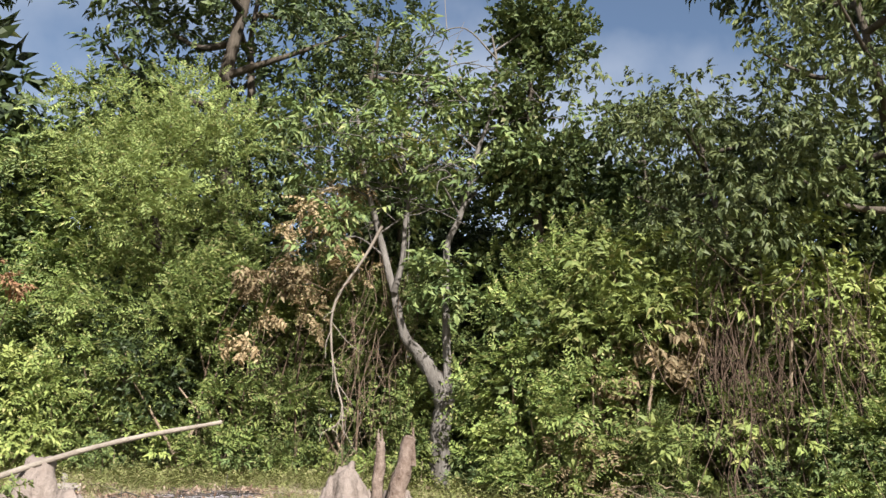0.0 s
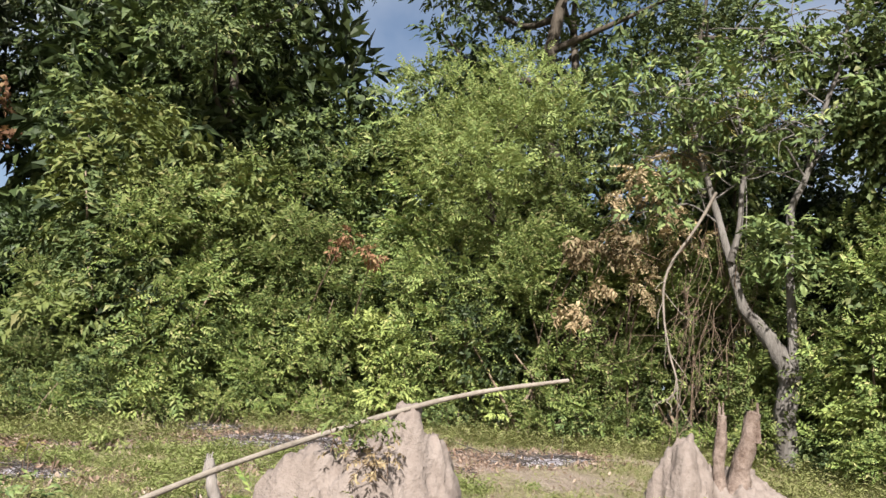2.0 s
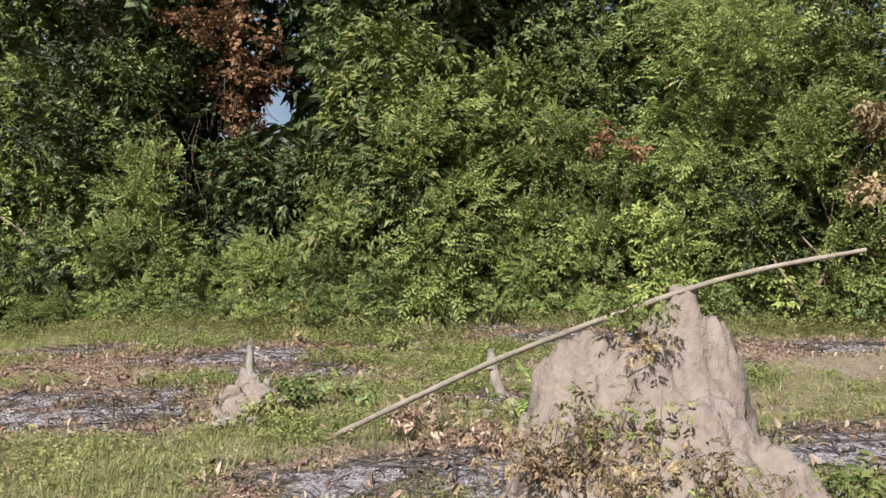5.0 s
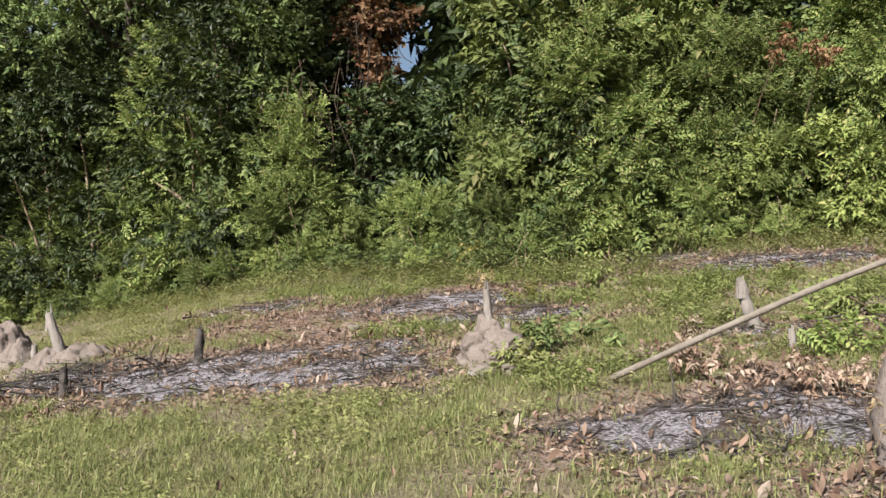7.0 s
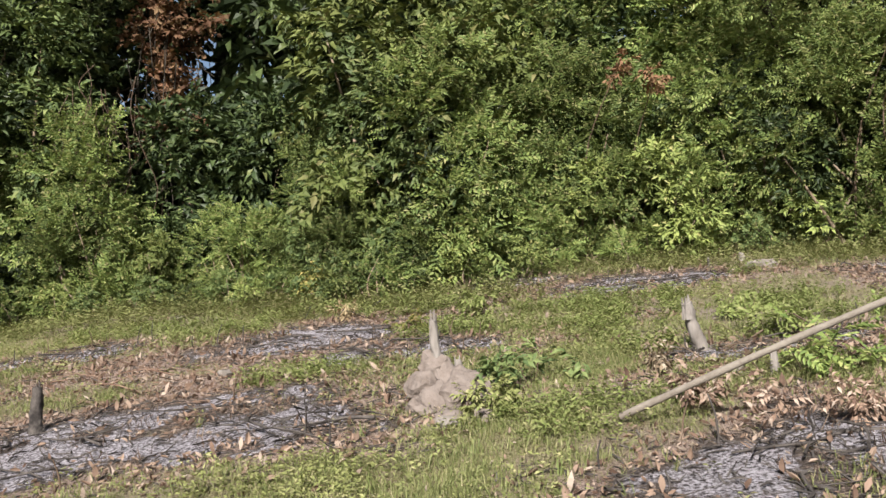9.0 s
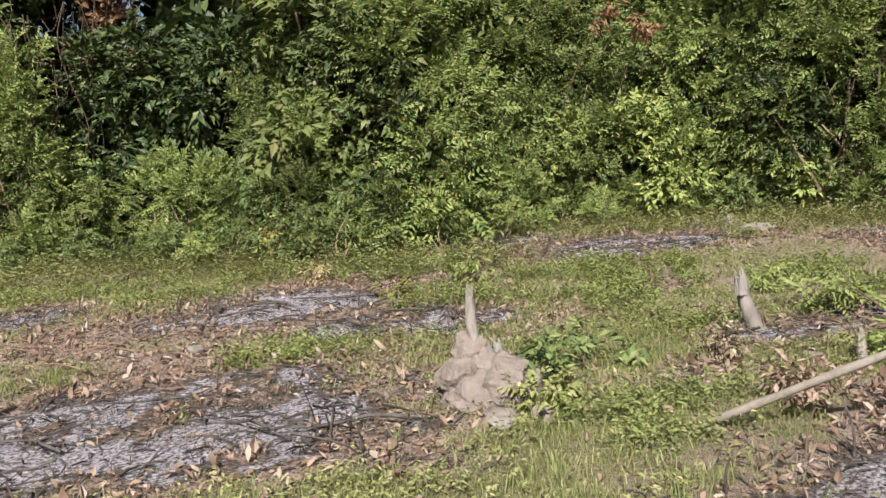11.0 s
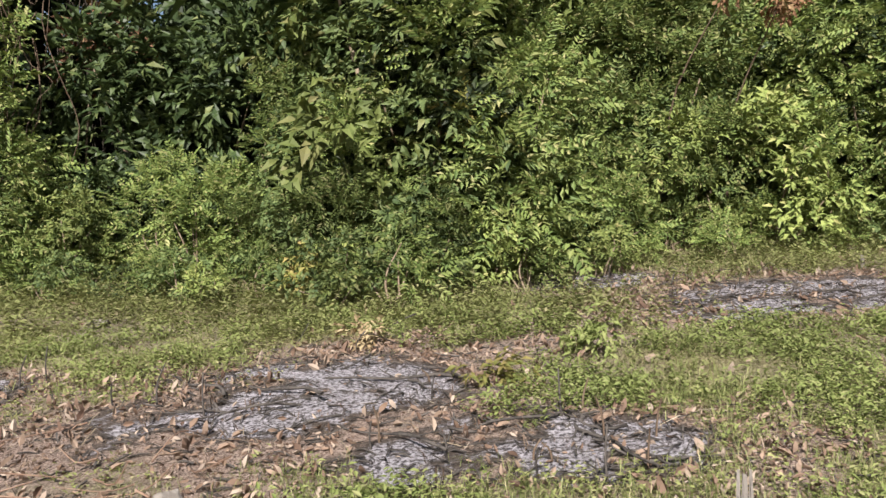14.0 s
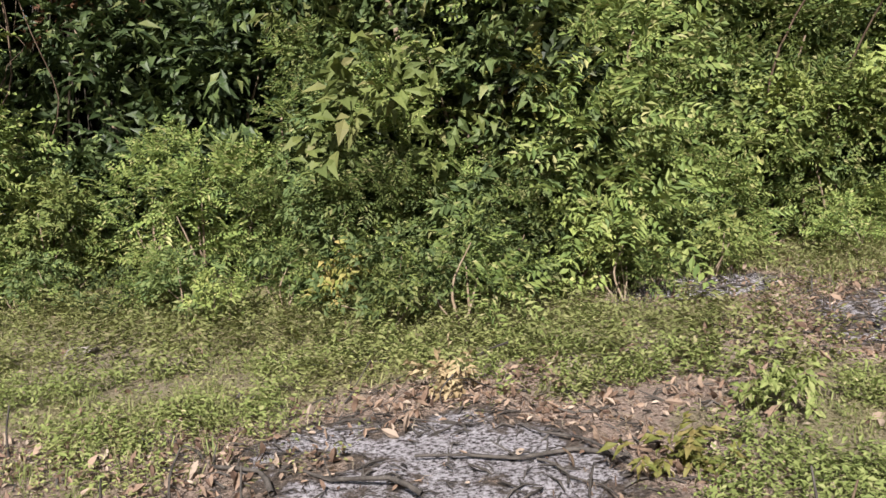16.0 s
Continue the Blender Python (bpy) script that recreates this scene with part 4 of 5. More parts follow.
pole_path = smooth_path([land_point(-0.3, 6.25, 0.04), (0.3, 5.72, 1.06), (0.82, 5.22, 1.37), (1.5, 4.6, 1.71), (1.9, 4.38, 1.86), (2.34, 4.17, 1.97)], 6)
pb = Build()
tube(pb, pole_path, np.linspace(0.021, 0.011, len(pole_path)) * (1 + 0.09 * np.sin(np.arange(len(pole_path)) * 1.9)), 10, 0.05, rng)
tagged(new("pole", pb.mesh("pole", POLEWOOD, True)), "long peeled pale wooden pole leaning over the termite mound", "pole")


def stone(x, y, size, seed, label, mat=STONE, name="stone", lift=0.2, tall=0.6, group="stones in the clearing"):
    rng = np.random.default_rng(seed)
    bm = bmesh.new()
    bmesh.ops.create_icosphere(bm, subdivisions=3, radius=1)
    cuts = [(Vector(rng.normal(size=3)).normalized(), rng.uniform(0.5, 0.8)) for _ in range(11)]
    for v in bm.verts:
        for way, far in cuts:
            over = v.co.dot(way) - far
            if over > 0:
                v.co -= way * over
        n = noise.noise(v.co * 1.6 + Vector((seed, 0, 0))) * 0.3 + noise.noise(v.co * 5 + Vector((seed, 3, 0))) * 0.1
        v.co = Vector((v.co.x * 1.45, v.co.y * 1.15, v.co.z * tall * 1.2)) * (1 + n) * size
    bm.normal_update()
    me = bpy.data.meshes.new(name)
    bm.to_mesh(me)
    bm.free()
    me.materials.append(mat)
    me.shade_flat()
    ob = tagged(new(name, me), label, name.replace("_", " "), group)
    ob.matrix_basis = pose(x, y, land(x, y) + size * lift, 0, 0, rng.uniform(0, 360))


stone(4.16, 11.5, 0.15, 1, "pale stone beside a far ash bed")
stone(-3.33, 13.4, 0.11, 2, "pale stone in low weeds")
stone(0.85, 6.9, 0.06, 3, "small pale stone near the pole")
stone(-2.55, 9.25, 0.06, 4, "small pale stone among fallen leaves")
stone(-1.2, 6.7, 0.08, 5, "pale clod at the clay mound's foot")
for x, y, size, tall, lift in [(-1.25, 7.2, 0.1, 1.0, 1.2), (-1.14, 7.3, 0.09, 1.4, 2.2), (-0.96, 7.08, 0.1, 0.9, 1.5), (-1.30, 7.04, 0.08, 0.8, 0.6), (-1.06, 7.02, 0.1, 0.8, 0.9), (-1.18, 6.82, 0.07, 0.8, 0.5), (-0.84, 7.16, 0.09, 0.9, 0.9), (-0.96, 6.72, 0.06, 0.8, 0.5)]:
    stone(x, y, size, int(x * -97) % 23 + 2, "broken clod of pale clay on a small mound", CLAY, "clay_clod", lift, tall, "clods of the small clay mound")
for x, y, size in [(-5.95, 8.95, 0.1), (-5.35, 8.9, 0.09), (-7.0, 10.4, 0.12), (-7.5, 10.3, 0.1), (2.35, 4.5, 0.09), (2.3, 4.15, 0.07), (0.75, 4.3, 0.07)]:
    stone(x, y, size, int(abs(x) * 31) % 17 + 3, "clod of pale clay crumbled from a mound", CLAY, "clay_clod", 0.3, 0.8, "clods about the mounds")


# ---- what lies and grows on the clearing floor ----
def scatter(n, seed, x0=-11.0, x1=10.5, y0=-1.0, y1=18.2):
    """Random places, thicker near the path, and the ground's cover there."""
    r = np.random.default_rng(seed)
    x, y = r.uniform(x0, x1, n), r.uniform(y0, y1, n)
    fade = np.clip((y + 1.0) / 5.0, 0, 1) * np.clip((x + 11) / 3.5, 0, 1) * np.clip((10.5 - x) / 2, 0, 1)
    keep = (forest_gap(x, y) > -0.5) & (r.random(n) < fade ** 0.7)
    x, y = x[keep], y[keep]
    return r, x, y, ground_cover(x, y)


def floor_height(x, y):
    return rise(x, y) + (fbm(x, y, 1.1, 11) - 0.5) * 0.05 + (fbm(x, y, 6.0, 12) - 0.5) * 0.03


def strew(name, shapes, x, y, r, size, mat, label, category, tilt=0.5, lift=0.0):
    """One object of many small pieces that nobody could count."""
    b = Build()
    z = floor_height(x, y) + lift
    pick = r.integers(0, len(shapes), len(x))
    for k, (v, f) in enumerate(shapes):
        s = np.where(pick == k)[0]
        if not len(s):
            continue
        a, t, q = r.uniform(0, 6.28, len(s)), r.normal(0, tilt, len(s)), r.normal(0, tilt, len(s))
        ca, sa_, ct, st, cq, sq = np.cos(a), np.sin(a), np.cos(t), np.sin(t), np.cos(q), np.sin(q)
        o = np.zeros_like(ca)
        rz = np.stack([np.stack([ca, -sa_, o], -1), np.stack([sa_, ca, o], -1), np.stack([o, o, o + 1], -1)], 1)
        rx = np.stack([np.stack([o + 1, o, o], -1), np.stack([o, ct, -st], -1), np.stack([o, st, ct], -1)], 1)
        ry = np.stack([np.stack([cq, o, sq], -1), np.stack([o, o + 1, o], -1), np.stack([-sq, o, cq], -1)], 1)
        m = rz @ rx @ ry * size[s][:, None, None]
        w = np.einsum("nij,vj->nvi", m, v) + np.stack([x[s], y[s], z[s]], -1)[:, None, :]
        b.add(w.reshape(-1, 3), (f[None] + (np.arange(len(s)) * len(v))[:, None, None]).reshape(-1, f.shape[1]))
    return tagged(new(name, b.mesh(name, mat)), label, category, kind="stuff")


def tuft(seed, blades, height, spread, width=0.007):
    r = np.random.default_rng(seed)
    b = Build()
    for _ in range(blades):
        a, lean, h = r.uniform(0, 6.28), r.uniform(0.3, 1.4), height * r.uniform(0.5, 1.1)
        w = width * r.uniform(0.7, 1.3)
        foot = r.normal(0, spread, 2)
        dx, dy = math.cos(a), math.sin(a)
        px, py = -dy * w, dx * w
        mx, my = foot[0] + dx * lean * h * 0.4, foot[1] + dy * lean * h * 0.4
        v = [[foot[0] - px, foot[1] - py, -0.01], [foot[0] + px, foot[1] + py, -0.01], [mx - px * 0.8, my - py * 0.8, h * 0.6], [mx + px * 0.8, my + py * 0.8, h * 0.6],
             [foot[0] + dx * lean * h, foot[1] + dy * lean * h, h * (1 - 0.45 * lean)]]
        b.add(v, [[0, 1, 3], [0, 3, 2], [2, 3, 4]])
    return np.concatenate(b.v), np.concatenate(b.f)


def rosette(seed, leaves, length, width, rise_by):
    r = np.random.default_rng(seed)
    b = Build()
    for _ in range(leaves):
        v, f = leaflet_shape(length * r.uniform(0.6, 1.1), width * r.uniform(0.7, 1.2))
        m = rotation(r.uniform(0.0, 0.7), r.normal(0, 0.2), r.uniform(0, 6.28))
        b.add(v @ m.T + [r.normal(0, 0.03), r.normal(0, 0.03), r.uniform(0.0, rise_by)], f)
    return np.concatenate(b.v), np.concatenate(b.f)


def curl(seed, length, width):
    """A dry leaf curled across and along."""
    r = np.random.default_rng(seed)
    c, up = r.uniform(0.2, 0.8), r.uniform(0.1, 0.5)
    v = np.array([[0, 0, 0.0], [-width / 2, 0.3 * length, c * width], [0, 0.33 * length, 0], [width / 2, 0.35 * length, c * width * 0.8],
                  [-width * 0.4, 0.68 * length, c * width + up * length * 0.3], [0, 0.7 * length, up * length * 0.2], [width * 0.38, 0.66 * length, c * width * 0.7 + up * length * 0.25], [0, length, up * length]])
    f = np.array([[0, 2, 1], [0, 3, 2], [1, 2, 5], [1, 5, 4], [2, 3, 6], [2, 6, 5], [4, 5, 7], [5, 6, 7]])
    return v, f


r, x, y, (ash, litter, green) = scatter(42000, 101)
k = r.random(len(x)) < green ** 1.5 * (0.45 + 0.55 * (forest_gap(x, y) > 1.6)) * (0.35 + 0.65 * (fbm(x, y, 1.7, 21) > 0.5))
strew("grass", [tuft(s, 8, 0.095, 0.045, 0.002) for s in range(5)], x[k], y[k], r, r.uniform(0.5, 1.4, k.sum()), GRASS, "thin yellow-green grass over trampled soil", "grass", 0.12)
r, x, y, (ash, litter, green) = scatter(60000, 121, -5.5, 3.0, 2.6, 9.5)
k = r.random(len(x)) < green ** 1.2 * (1 - ash) ** 3 * np.clip((fbm(x, y, 1.5, 23) - 0.3) * 4, 0.2, 1)
strew("fine_grass", [tuft(s + 70, 9, 0.07, 0.05, 0.0016) for s in range(5)], x[k], y[k], r, r.uniform(0.5, 1.3, k.sum()), GRASS, "fine yellow-green grass beside the trodden way", "grass", 0.15)
r, x, y, (ash, litter, green) = scatter(26000, 122)
k = r.random(len(x)) < np.clip(ash * 0.5 + litter * 0.42, 0, 1) * np.clip((fbm(x, y, 2.2, 24) - 0.42) * 7, 0.03, 1)
strew("burnt_stubble", [tuft(s + 90, 4, 0.085, 0.035, 0.0028) for s in range(5)], x[k], y[k], r, r.uniform(0.4, 1.3, k.sum()), SCORCHED, "scorched brown stubble standing in the ash beds", "stubble", 0.3)
r, x, y, (ash, litter, green) = scatter(125000, 102)
k = r.random(len(x)) < green ** 1.3 * np.clip((fbm(x, y, 1.2, 22) - 0.36) * 5, 0.15, 1)
strew("weeds", [rosette(s, 7, 0.018 + 0.003 * s, 0.008 + 0.0014 * s, 0.03 + 0.012 * s) for s in range(6)], x[k], y[k], r, r.uniform(0.55, 1.4, k.sum()), WEED, "low light green weeds in the clearing", "weeds", 0.2)
r, x, y, (ash, litter, green) = scatter(46000, 112, -6.0, 8.0, 4.5, 13.5)
k = r.random(len(x)) < green ** 1.2 * (1 - ash) ** 4 * np.clip((fbm(x, y, 0.9, 26) - 0.42) * 5, 0.05, 1)
strew("broad_weeds", [rosette(s + 20, 9, 0.023 + 0.003 * s, 0.01 + 0.0014 * s, 0.05 + 0.012 * s) for s in range(6)], x[k], y[k], r, r.uniform(0.5, 1.25, k.sum()), WEED, "broad-leaved bright green weeds covering the clearing", "weeds", 0.2)
PATCHES = [(-0.35, 6.65, 0.75, 0.4), (0.6, 8.9, 0.9, 0.8), (-0.3, 9.9, 0.8, 0.45), (1.5, 9.6, 0.9, 0.6), (-1.9, 8.7, 0.6, 0.35), (0.9, 8.0, 0.5, 0.35), (2.6, 9.0, 0.8, 0.6), (0.1, 11.3, 0.9, 0.4), (-2.9, 11.5, 0.9, 0.5), (3.6, 11.2, 0.6, 0.4), (3.2, 8.0, 0.9, 0.5), (-0.6, 6.2, 0.4, 0.2), (1.0, 10.4, 0.9, 0.5), (-1.2, 12.4, 1.2, 0.4), (-3.6, 12.7, 1.2, 0.5), (2.0, 10.3, 0.8, 0.4), (-0.4, 11.9, 0.8, 0.3)]
r, x, y, (ash, litter, green) = scatter(90000, 117, -5.0, 5.5, 5.5, 12.8)
near = np.max([1 - np.hypot((x - a) / c, (y - b) / d) for a, b, c, d in PATCHES], axis=0) + (fbm(x, y, 2.4, 31) - 0.5) * 2.2
k = (near > 0.1) & (r.random(len(x)) < (1 - ash) ** 3 * np.clip(near * 1.5, 0, 0.8) * np.clip((fbm(x, y, 6.0, 34) - 0.38) * 6, 0.05, 1))
strew("leafy_weeds", [rosette(s + 60, 13, 0.025 + 0.0035 * s, 0.012 + 0.0014 * s, 0.06 + 0.022 * s) for s in range(6)], x[k], y[k], r, r.uniform(0.45, 1.2, k.sum()), LUSH, "thick patches of fresh green leafy weeds in the clearing", "weeds", 0.25)
r, x, y, (ash, litter, green) = scatter(95000, 113, -7.0, 9.0, 2.0, 13.0)
k = r.random(len(x)) < np.clip(litter * (1 - ash) * 0.9 * np.clip((fbm(x, y, 1.4, 27) - 0.36) * 6, 0.12, 1) + 0.008, 0, 1)
strew("dead_leaves", [curl(s + 20, 0.05 + 0.006 * s, 0.019 + 0.0022 * s) for s in range(8)], x[k], y[k], r, r.uniform(0.3, 0.85, k.sum()), LITTER, "large curled dead leaves heaped about the ash beds", "leaf litter", 0.4, 0.012)
r, x, y, (ash, litter, green) = scatter(110000, 103)
k = r.random(len(x)) < np.clip(litter * (1 - ash) ** 2 * 0.9 + 0.06, 0, 1)
strew("leaf_litter", [curl(s, 0.022 + 0.006 * s, 0.012 + 0.0025 * s) for s in range(8)], x[k], y[k], r, r.uniform(0.5, 1.5, k.sum()), LITTER, "curled brown fallen leaves about the ash beds", "leaf litter", 0.8, 0.012)
r, x, y, (ash, litter, green) = scatter(120000, 104)
k = r.random(len(x)) < np.clip(ash * 0.28 + litter * 0.34, 0, 1)
stick_bits = []
for s in range(5):
    q = np.random.default_rng(s)
    b = Build()
    tube(b, [[0, -0.035, 0], [q.normal(0, 0.006), 0, 0.006], [q.normal(0, 0.008), 0.035, 0]], [0.0025, 0.0035, 0.0015], 3, closed=False)
    stick_bits.append((np.concatenate(b.v), np.concatenate(b.f)))
straw_bits = []
for s in range(5):
    q = np.random.default_rng(s + 60)
    b = Build()
    L = 0.025 + 0.012 * s
    bow = q.normal(0, 0.006)
    b.add([[0, -L, 0], [0.0022, -L, 0.002], [bow, 0, 0.012], [bow + 0.0026, 0, 0.012], [bow * 0.4, L, 0.004]], [[0, 1, 3], [0, 3, 2], [2, 3, 4]])
    straw_bits.append((np.concatenate(b.v), np.concatenate(b.f)))
strew("charcoal_bits", stick_bits, x[k], y[k], r, r.uniform(0.4, 2.2, k.sum()), CHAR, "black charred twigs strewn over ash", "charcoal", 0.25, 0.008)
r, x, y, (ash, litter, green) = scatter(90000, 105)
k = r.random(len(x)) < np.clip(litter * 0.6 + 0.22, 0, 1) * (1 - ash)
strew("dry_straw", straw_bits, x[k], y[k], r, r.uniform(0.4, 1.5, k.sum()), STRAW, "dry straw and twigs lying on the soil", "straw", 0.35, 0.012)
r, x, y, (ash, litter, green) = scatter(72000, 115)
edge_gap = forest_gap(x, y)
k = (edge_gap < 2.3) & (edge_gap > -0.3) & (r.random(len(x)) < 0.85 * (1 - ash) ** 4 * (1 - 0.6 * litter) * np.clip((fbm(x, y, 0.8, 29) - 0.28) * 5, 0.25, 1))
strew("edge_weeds", [rosette(s + 40, 14, 0.038 + 0.006 * s, 0.017 + 0.0022 * s, 0.09 + 0.035 * s) for s in range(6)], x[k], y[k], r, r.uniform(0.5, 1.2, k.sum()), WEED, "leafy green weeds at the foot of the thicket", "weeds", 0.2)
r, x, y, (ash, litter, green) = scatter(3500, 106)
edge_gap = forest_gap(x, y)
k = (edge_gap < 1.3) & (r.random(len(x)) < 0.8)
strew("tall_grass", [tuft(s + 30, 18, 0.22, 0.08, 0.0028) for s in range(4)], x[k], y[k], r, r.uniform(0.4, 1.1, k.sum()), GRASS, "taller grass along the thicket's foot", "grass", 0.1)


def burnt_stick(seed, length, radius, mat):
    q = np.random.default_rng(seed)
    b = Build()
    pts = [[q.normal(0, 0.03), length * (s - 0.5), radius + abs(q.normal(0, 0.02))] for s in np.linspace(0, 1, 5)]
    p = smooth_path(pts, 2)
    tube(b, p, np.linspace(radius, radius * 0.5, len(p)), 6, 0.15, q)
    for _ in range(2):
        s = p[q.integers(2, 7)]
        e = s + np.array([q.normal(0, 0.12), q.normal(0, 0.12), 0.05])
        tube(b, [s, e], [radius * 0.5, radius * 0.2], 4)
    return b.mesh("charred_stick", mat, True)


stick_meshes = [burnt_stick(s, L, w, CHAR) for s, L, w in ((1, 0.5, 0.007), (2, 0.7, 0.009), (3, 0.35, 0.006), (4, 0.9, 0.012), (5, 0.25, 0.009))]
q = np.random.default_rng(5)
for cx, cy, rx, ry in ASH:
    for _ in range(int(5 + 5 * rx)):
        a, s = q.uniform(0, 6.28), math.sqrt(q.random())
        x, y = cx + math.cos(a) * s * rx, cy + math.sin(a) * s * ry
        ob = tagged(new("charred_stick", stick_meshes[q.integers(0, 5)]), "thin charred black stick lying in ash", "stick", "charred sticks")
        ob.matrix_basis = pose(x, y, float(floor_height(x, y)), q.normal(0, 3), q.normal(0, 3), 90 + q.normal(0, 55))
for _ in range(45):
    a, s = q.uniform(0, 6.28), math.sqrt(q.random())
    x, y = -5.2 + math.cos(a) * s * 1.5, 8.0 + math.sin(a) * s * 0.65
    ob = tagged(new("charred_stick", stick_meshes[q.integers(0, 5)]), "charred black stick in a heap of burnt brushwood", "stick", "charred sticks")
    ob.matrix_basis = pose(x, y, float(floor_height(x, y)) + q.uniform(0, 0.05), q.normal(0, 8), q.normal(0, 8), q.uniform(0, 360))
stub_meshes = []
for s in range(4):
    b = Build()
    h = 0.09 + 0.05 * s
    tube(b, smooth_path([[0, 0, -0.04], [q.normal(0, 0.01), q.normal(0, 0.01), h * 0.5], [q.normal(0, 0.025), q.normal(0, 0.025), h]], 3), np.linspace(0.007, 0.004, 7), 5, 0.1, q)
    stub_meshes.append(b.mesh("cut_stem", CHAR if s % 2 else VINE, True))
for cx, cy, rx, ry in ASH:
    for _ in range(6):
        a = q.uniform(0, 6.28)
        x, y = cx + math.cos(a) * rx * q.uniform(0.5, 1.2), cy + math.sin(a) * ry * q.uniform(0.5, 1.2)
        ob = tagged(new("cut_stem", stub_meshes[q.integers(0, 4)]), "thin cut stem standing in burnt ground", "stem", "cut stems in the clearing")
        ob.matrix_basis = pose(x, y, float(floor_height(x, y)), 0, 0, q.uniform(0, 360))


def mound_growth(x, y, h, count, height, mat, kind, size, label, seed):
    """Sparse dry growth on a mound: thin stalks and a few leaves."""
    q = np.random.default_rng(seed)
    ob = thing("dry_weed", label, "weed", "weeds on the mounds")
    foot = land_point(x, y, h)
    tips = []
    for _ in range(max(5, count * 2 // 3)):
        s = foot + q.normal(size=3) * np.array([0.12, 0.05, 0.02])
        e = s + np.array([q.normal(0, 0.1), q.normal(0, 0.06) - 0.05, height * q.uniform(0.5, 1.1)])
        p = smooth_path([s - [0, 0, 0.06], (s + e) / 2 + q.normal(size=3) * 0.02, e], 3)
        b = Build()
        tube(b, p, np.linspace(0.0035, 0.0015, len(p)), 4)
        part("stalk", b, VINE, ob)
        tips += [e, (s + e) / 2]
    b = Build()
    foliage(b, tips, np.full(len(tips), 0.06), 4, kind, size, q, droop=0.3)
    part("foliage", b, mat, ob)


mound_growth(1.27, 4.42, 0.97, 12, 0.09, OLIVE, "broad", 0.075, "dry twigs and olive leaves caught on the mound's top", 1)
mound_growth(1.4, 4.36, 0.85, 6, 0.05, DEAD, "broad", 0.06, "wilted sprigs hanging on the mound's flank", 2)
mound_growth(1.1, 4.2, 0.42, 12, 0.2, WEED, "broad", 0.07, "green weed growing on the mound's flank", 3)
mound_growth(1.2, 4.0, 0.2, 16, 0.24, DEAD, "broad", 0.065, "dry brown stalks at the mound's foot", 4)
mound_growth(0.95, 4.25, 0.22, 18, 0.3, DEAD, "broad", 0.065, "withered brown weeds against the mound's side", 14)
mound_growth(0.72, 4.35, 0.2, 14, 0.22, DEAD, "broad", 0.065, "low dead weeds and twigs at the mound's foot", 15)
mound_growth(1.08, 4.2, 0.36, 14, 0.34, WEED, "broad", 0.05, "dull green weeds climbing the mound's face", 16)
mound_growth(1.45, 3.75, 0.25, 16, 0.28, DEAD, "broad", 0.065, "dry brown weeds on the mound's skirt", 17)
mound_growth(1.8, 3.65, 0.22, 12, 0.26, WEED, "broad", 0.05, "small green weeds on the mound's skirt", 18)
mound_growth(1.5, 3.75, 0.12, 10, 0.2, LUSH, "broad", 0.075, "green weed at the mound's foot", 5)
mound_growth(2.3, 4.1, 0.05, 12, 0.25, FERN, "broad", 0.12, "weed beside the mound", 6)
mound_growth(-0.78, 6.85, 0.0, 18, 0.16, WEED, "broad", 0.09, "green weed beside the small clay mound", 7)
mound_growth(-0.62, 7.3, 0.0, 12, 0.25, BROAD, "broad", 0.15, "wilting broadleaf weed beside the small clay mound", 8)
mound_growth(0.45, 7.15, 0.0, 5, 0.14, STRAW, "broad", 0.1, "pale curled dead leaves on a broken stem", 9)
mound_growth(1.9, 8.6, 0.0, 16, 0.22, LUSH, "broad", 0.09, "bright green weed near a grey stump", 10)
mound_growth(-1.2, 11.5, 0.0, 8, 0.16, DEAD, "broad", 0.12, "rust-brown withered weed beside an ash bed", 11)

mound_growth(0.02, 10.6, 0.0, 14, 0.2, LUSH, "broad", 0.12, "bright yellow-green weed between two ash beds", 19)
mound_growth(-0.67, 10.22, 0.0, 6, 0.14, AMBER, "broad", 0.13, "yellowing broadleaf weed beside an ash bed", 20)
mound_growth(1.7, 7.75, 0.0, 12, 0.2, LUSH, "feather", 0.2, "low fern-like weed behind the pole", 21)
mound_growth(1.35, 6.6, 0.0, 14, 0.22, FERN, "feather", 0.2, "green fern-like weed beside the pole", 22)
mound_growth(0.3, 6.35, 0.0, 12, 0.16, LITTER, "broad", 0.1, "withered brown weed under the pole", 23)
mound_growth(0.75, 5.7, 0.0, 14, 0.2, LITTER, "broad", 0.09, "withered brown weed beside the ash", 24)
mound_growth(-4.75, 6.7, 0.0, 8, 0.16, LITTER, "broad", 0.08, "dead weed in burnt brushwood", 25)


def brush_heap(x, y, count, reach, height, mat, label, seed):
    """A tangle of dry sticks."""
    q = np.random.default_rng(seed)
    ob = thing("brush_heap", label, "brushwood", "heaps of brushwood")
    for _ in range(count):
        a, d = q.uniform(0, 6.28), reach * math.sqrt(q.random())
        c = land_point(x + math.cos(a) * d, y + math.sin(a) * d, q.uniform(0.02, height) * (1 - 0.7 * d / reach))
        w = np.array([q.normal(), q.normal(), q.normal() * 0.35])
        w *= q.uniform(0.08, 0.28) / np.linalg.norm(w)
        pts = smooth_path([c - w, c + q.normal(size=3) * 0.04, c + w], 3)
        pts[:, 2] = np.maximum(pts[:, 2], floor_height(pts[:, 0], pts[:, 1]) + 0.005)
        b = Build()
        tube(b, pts, np.linspace(0.005, 0.002, len(pts)) * q.uniform(0.6, 1.5), 4)
        part("twig", b, mat, ob)


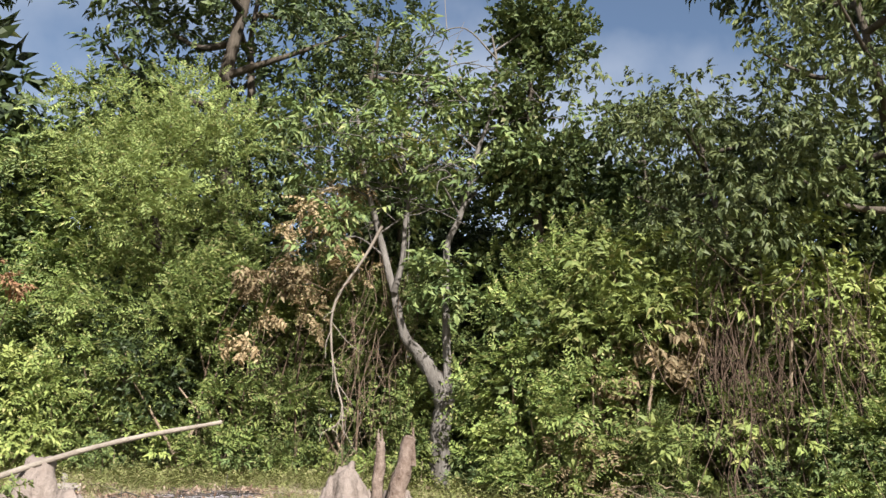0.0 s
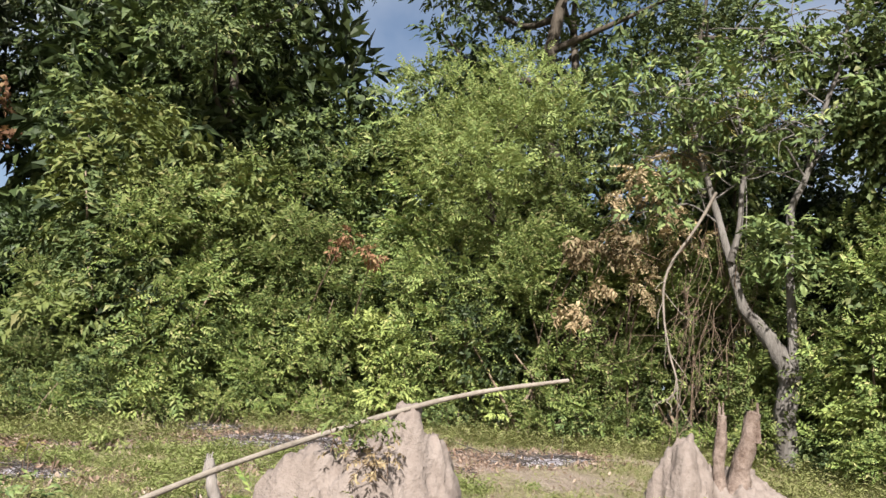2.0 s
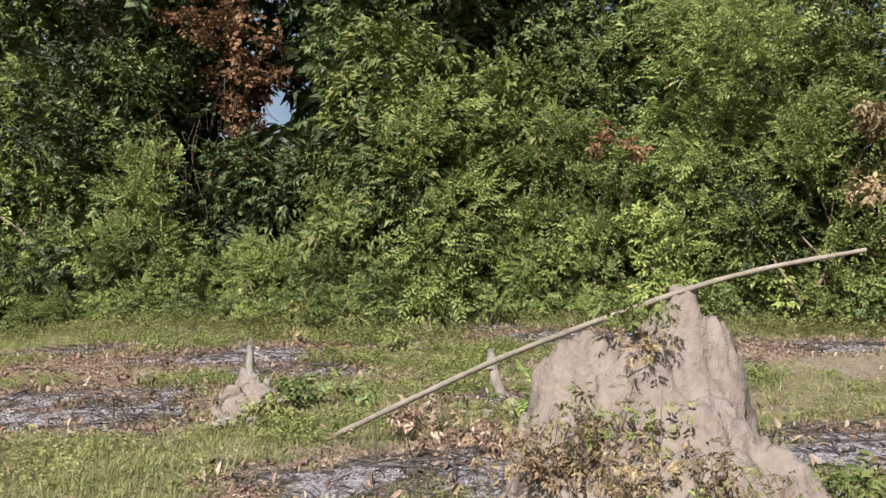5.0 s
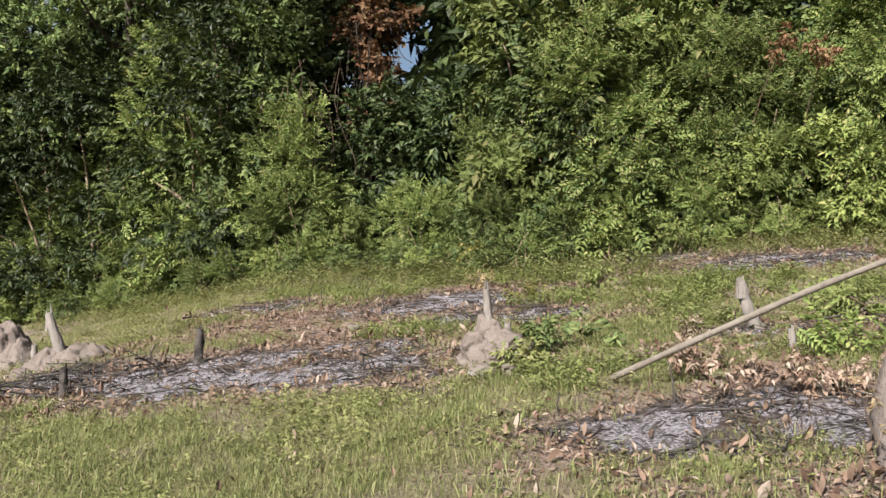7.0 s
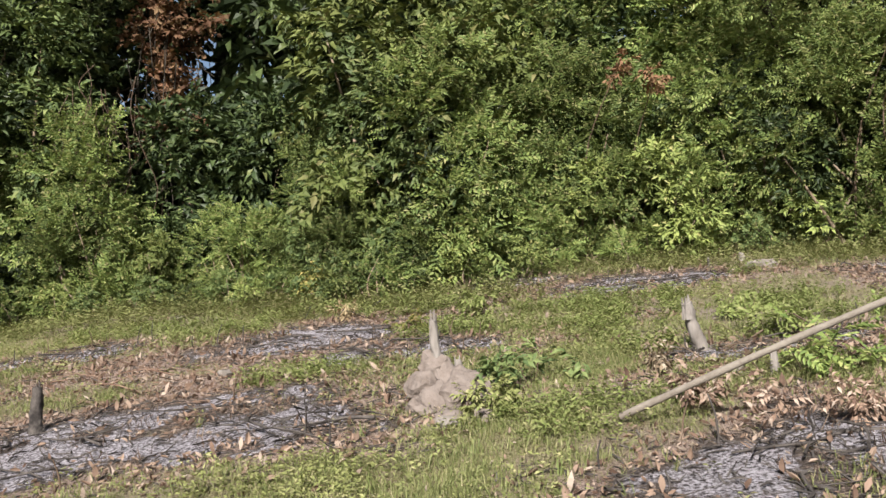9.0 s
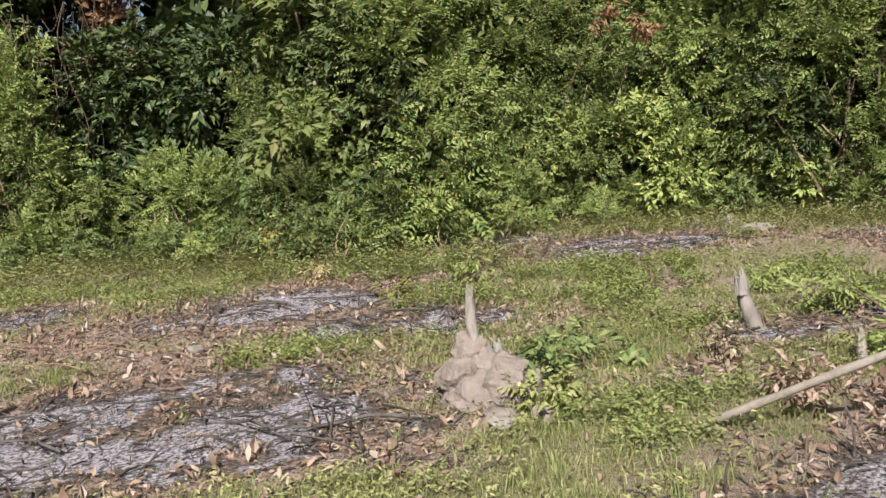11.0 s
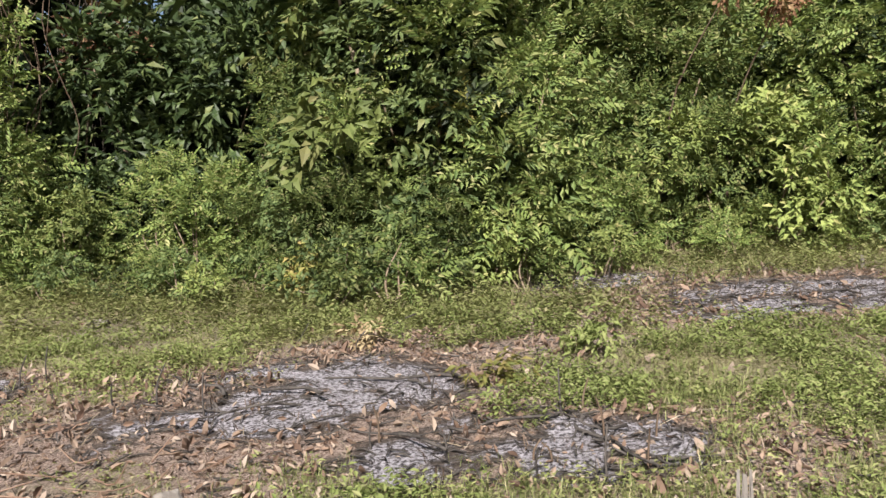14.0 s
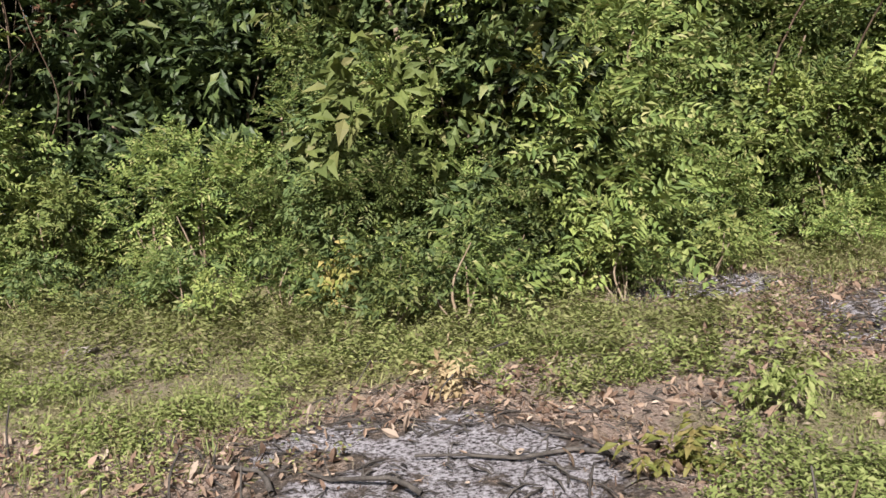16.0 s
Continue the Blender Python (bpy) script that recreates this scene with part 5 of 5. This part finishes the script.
brush_heap(9.1, 5.8, 120, 0.8, 0.6, TWIG, "heap of dry brown sticks at the foot of the green thicket", 1)
brush_heap(9.9, 5.0, 60, 0.7, 0.4, VINE, "tangle of dry brown brushwood under the hanging vines", 2)
brush_heap(-5.0, 7.3, 60, 0.9, 0.14, CHAR, "burnt black brushwood at the end of the ash bed", 3)
brush_heap(-1.9, 7.2, 26, 0.5, 0.1, CHAR, "burnt sticks lying beside the small clay mound", 4)
brush_heap(0.6, 5.2, 40, 0.7, 0.1, CHAR, "burnt sticks strewn beside the termite mound", 5)
brush_heap(1.5, 7.3, 40, 0.8, 0.12, VINE, "brown dead twigs behind the pole", 6)
brush_heap(-1.6, 11.5, 16, 0.8, 0.08, CHAR, "charred twigs along the far side of an ash bed", 7)
brush_heap(2.4, 11.8, 36, 1.1, 0.1, CHAR, "charred twigs on a far ash bed", 8)
brush_heap(-3.3, 9.6, 36, 0.9, 0.12, LITTERWOOD, "reddish dry brush between two ash beds", 9)


def hanging_branch():
    """A dead pale branch that hangs beside the leaning tree."""
    q = np.random.default_rng(7)
    ob = thing("dead_branch", "dead pale branch hanging beside the leaning tree", "branch")
    base, side = np.array([8.72, 9.25]), np.array([0.733, -0.68])

    def at(r, h):
        p = base + side * r - np.array([0.2, 0.22])
        return land_point(p[0], p[1], h)
    path = smooth_path([at(-1.0, 3.9), at(-1.25, 3.4), at(-1.66, 2.7), at(-1.7, 2.1), at(-1.6, 1.5), at(-1.48, 1.05), at(-1.62, 0.8)], 4)
    b = Build()
    tube(b, path, np.linspace(0.026, 0.01, len(path)), 6, 0.12, q)
    part("stem", b, POLEWOOD, ob, smooth=True)
    for _ in range(14):
        s_ = path[q.integers(4, len(path))]
        e = s_ + np.array([q.normal(0, 0.2), q.normal(0, 0.2), -q.uniform(0.1, 0.5)])
        tp = smooth_path([s_, (s_ + e) / 2 + q.normal(size=3) * 0.04, e], 3)
        b = Build()
        tube(b, tp, np.linspace(0.008, 0.003, len(tp)), 4)
        part("twig", b, POLEWOOD, ob)


hanging_branch()

# larger single leaves and single weeds that stand out on the floor
leaf_meshes = []
for s in range(6):
    v, f = curl(s + 40, 0.065 + 0.008 * s, 0.023 + 0.003 * s)
    b = Build()
    b.add(v, f)
    leaf_meshes.append(b.mesh("fallen_leaf", LITTER))
for cx, cy, rx, ry in BEDS:
    for _ in range(int(10 * rx)):
        a, s = q.uniform(0, 6.28), math.sqrt(q.random()) * 1.15
        x, y = cx + math.cos(a) * s * rx, cy + math.sin(a) * s * ry
        ob = tagged(new("fallen_leaf", leaf_meshes[q.integers(0, 6)]), "large curled brown dead leaf on the ground", "leaf", "fallen leaves")
        ob.matrix_basis = pose(x, y, float(floor_height(x, y)) + 0.004, q.normal(0, 13), q.normal(0, 13), q.uniform(0, 360))


def weedling(seed, mat, kind, label):
    ob = shrub(seed, 0.2, 0.16, 5, 0.075, 9, kind, 0.1, mat, label, lift=0.15)
    ob.name = "weed"
    return tagged(ob, label, "weed", "weeds in the clearing")


weedlings = Stock([lambda: weedling(201, LUSH, "broad", "small yellow-green leafy weed in the clearing floor"), lambda: weedling(202, FERN, "broad", "small green leafy weed in the clearing floor"), lambda: weedling(203, LUSH, "feather", "small feathery weed in the clearing floor")])
wx, wy = q.uniform(-6, 6.5, 900), q.uniform(4.5, 13.5, 900)
wash, wlit, wgreen = ground_cover(wx, wy)
count = 0
for x, y, g_, n_ in zip(wx, wy, wgreen, fbm(wx, wy, 0.9, 33)):
    if g_ > 0.6 and n_ > 0.5 and forest_gap(x, y) > 0 and count < 80 and not (x < 0.3 and y < 8.8):
        weedlings.put(float(x), float(y), q.uniform(0, 6.3), q.uniform(0.3, 0.7))
        count += 1
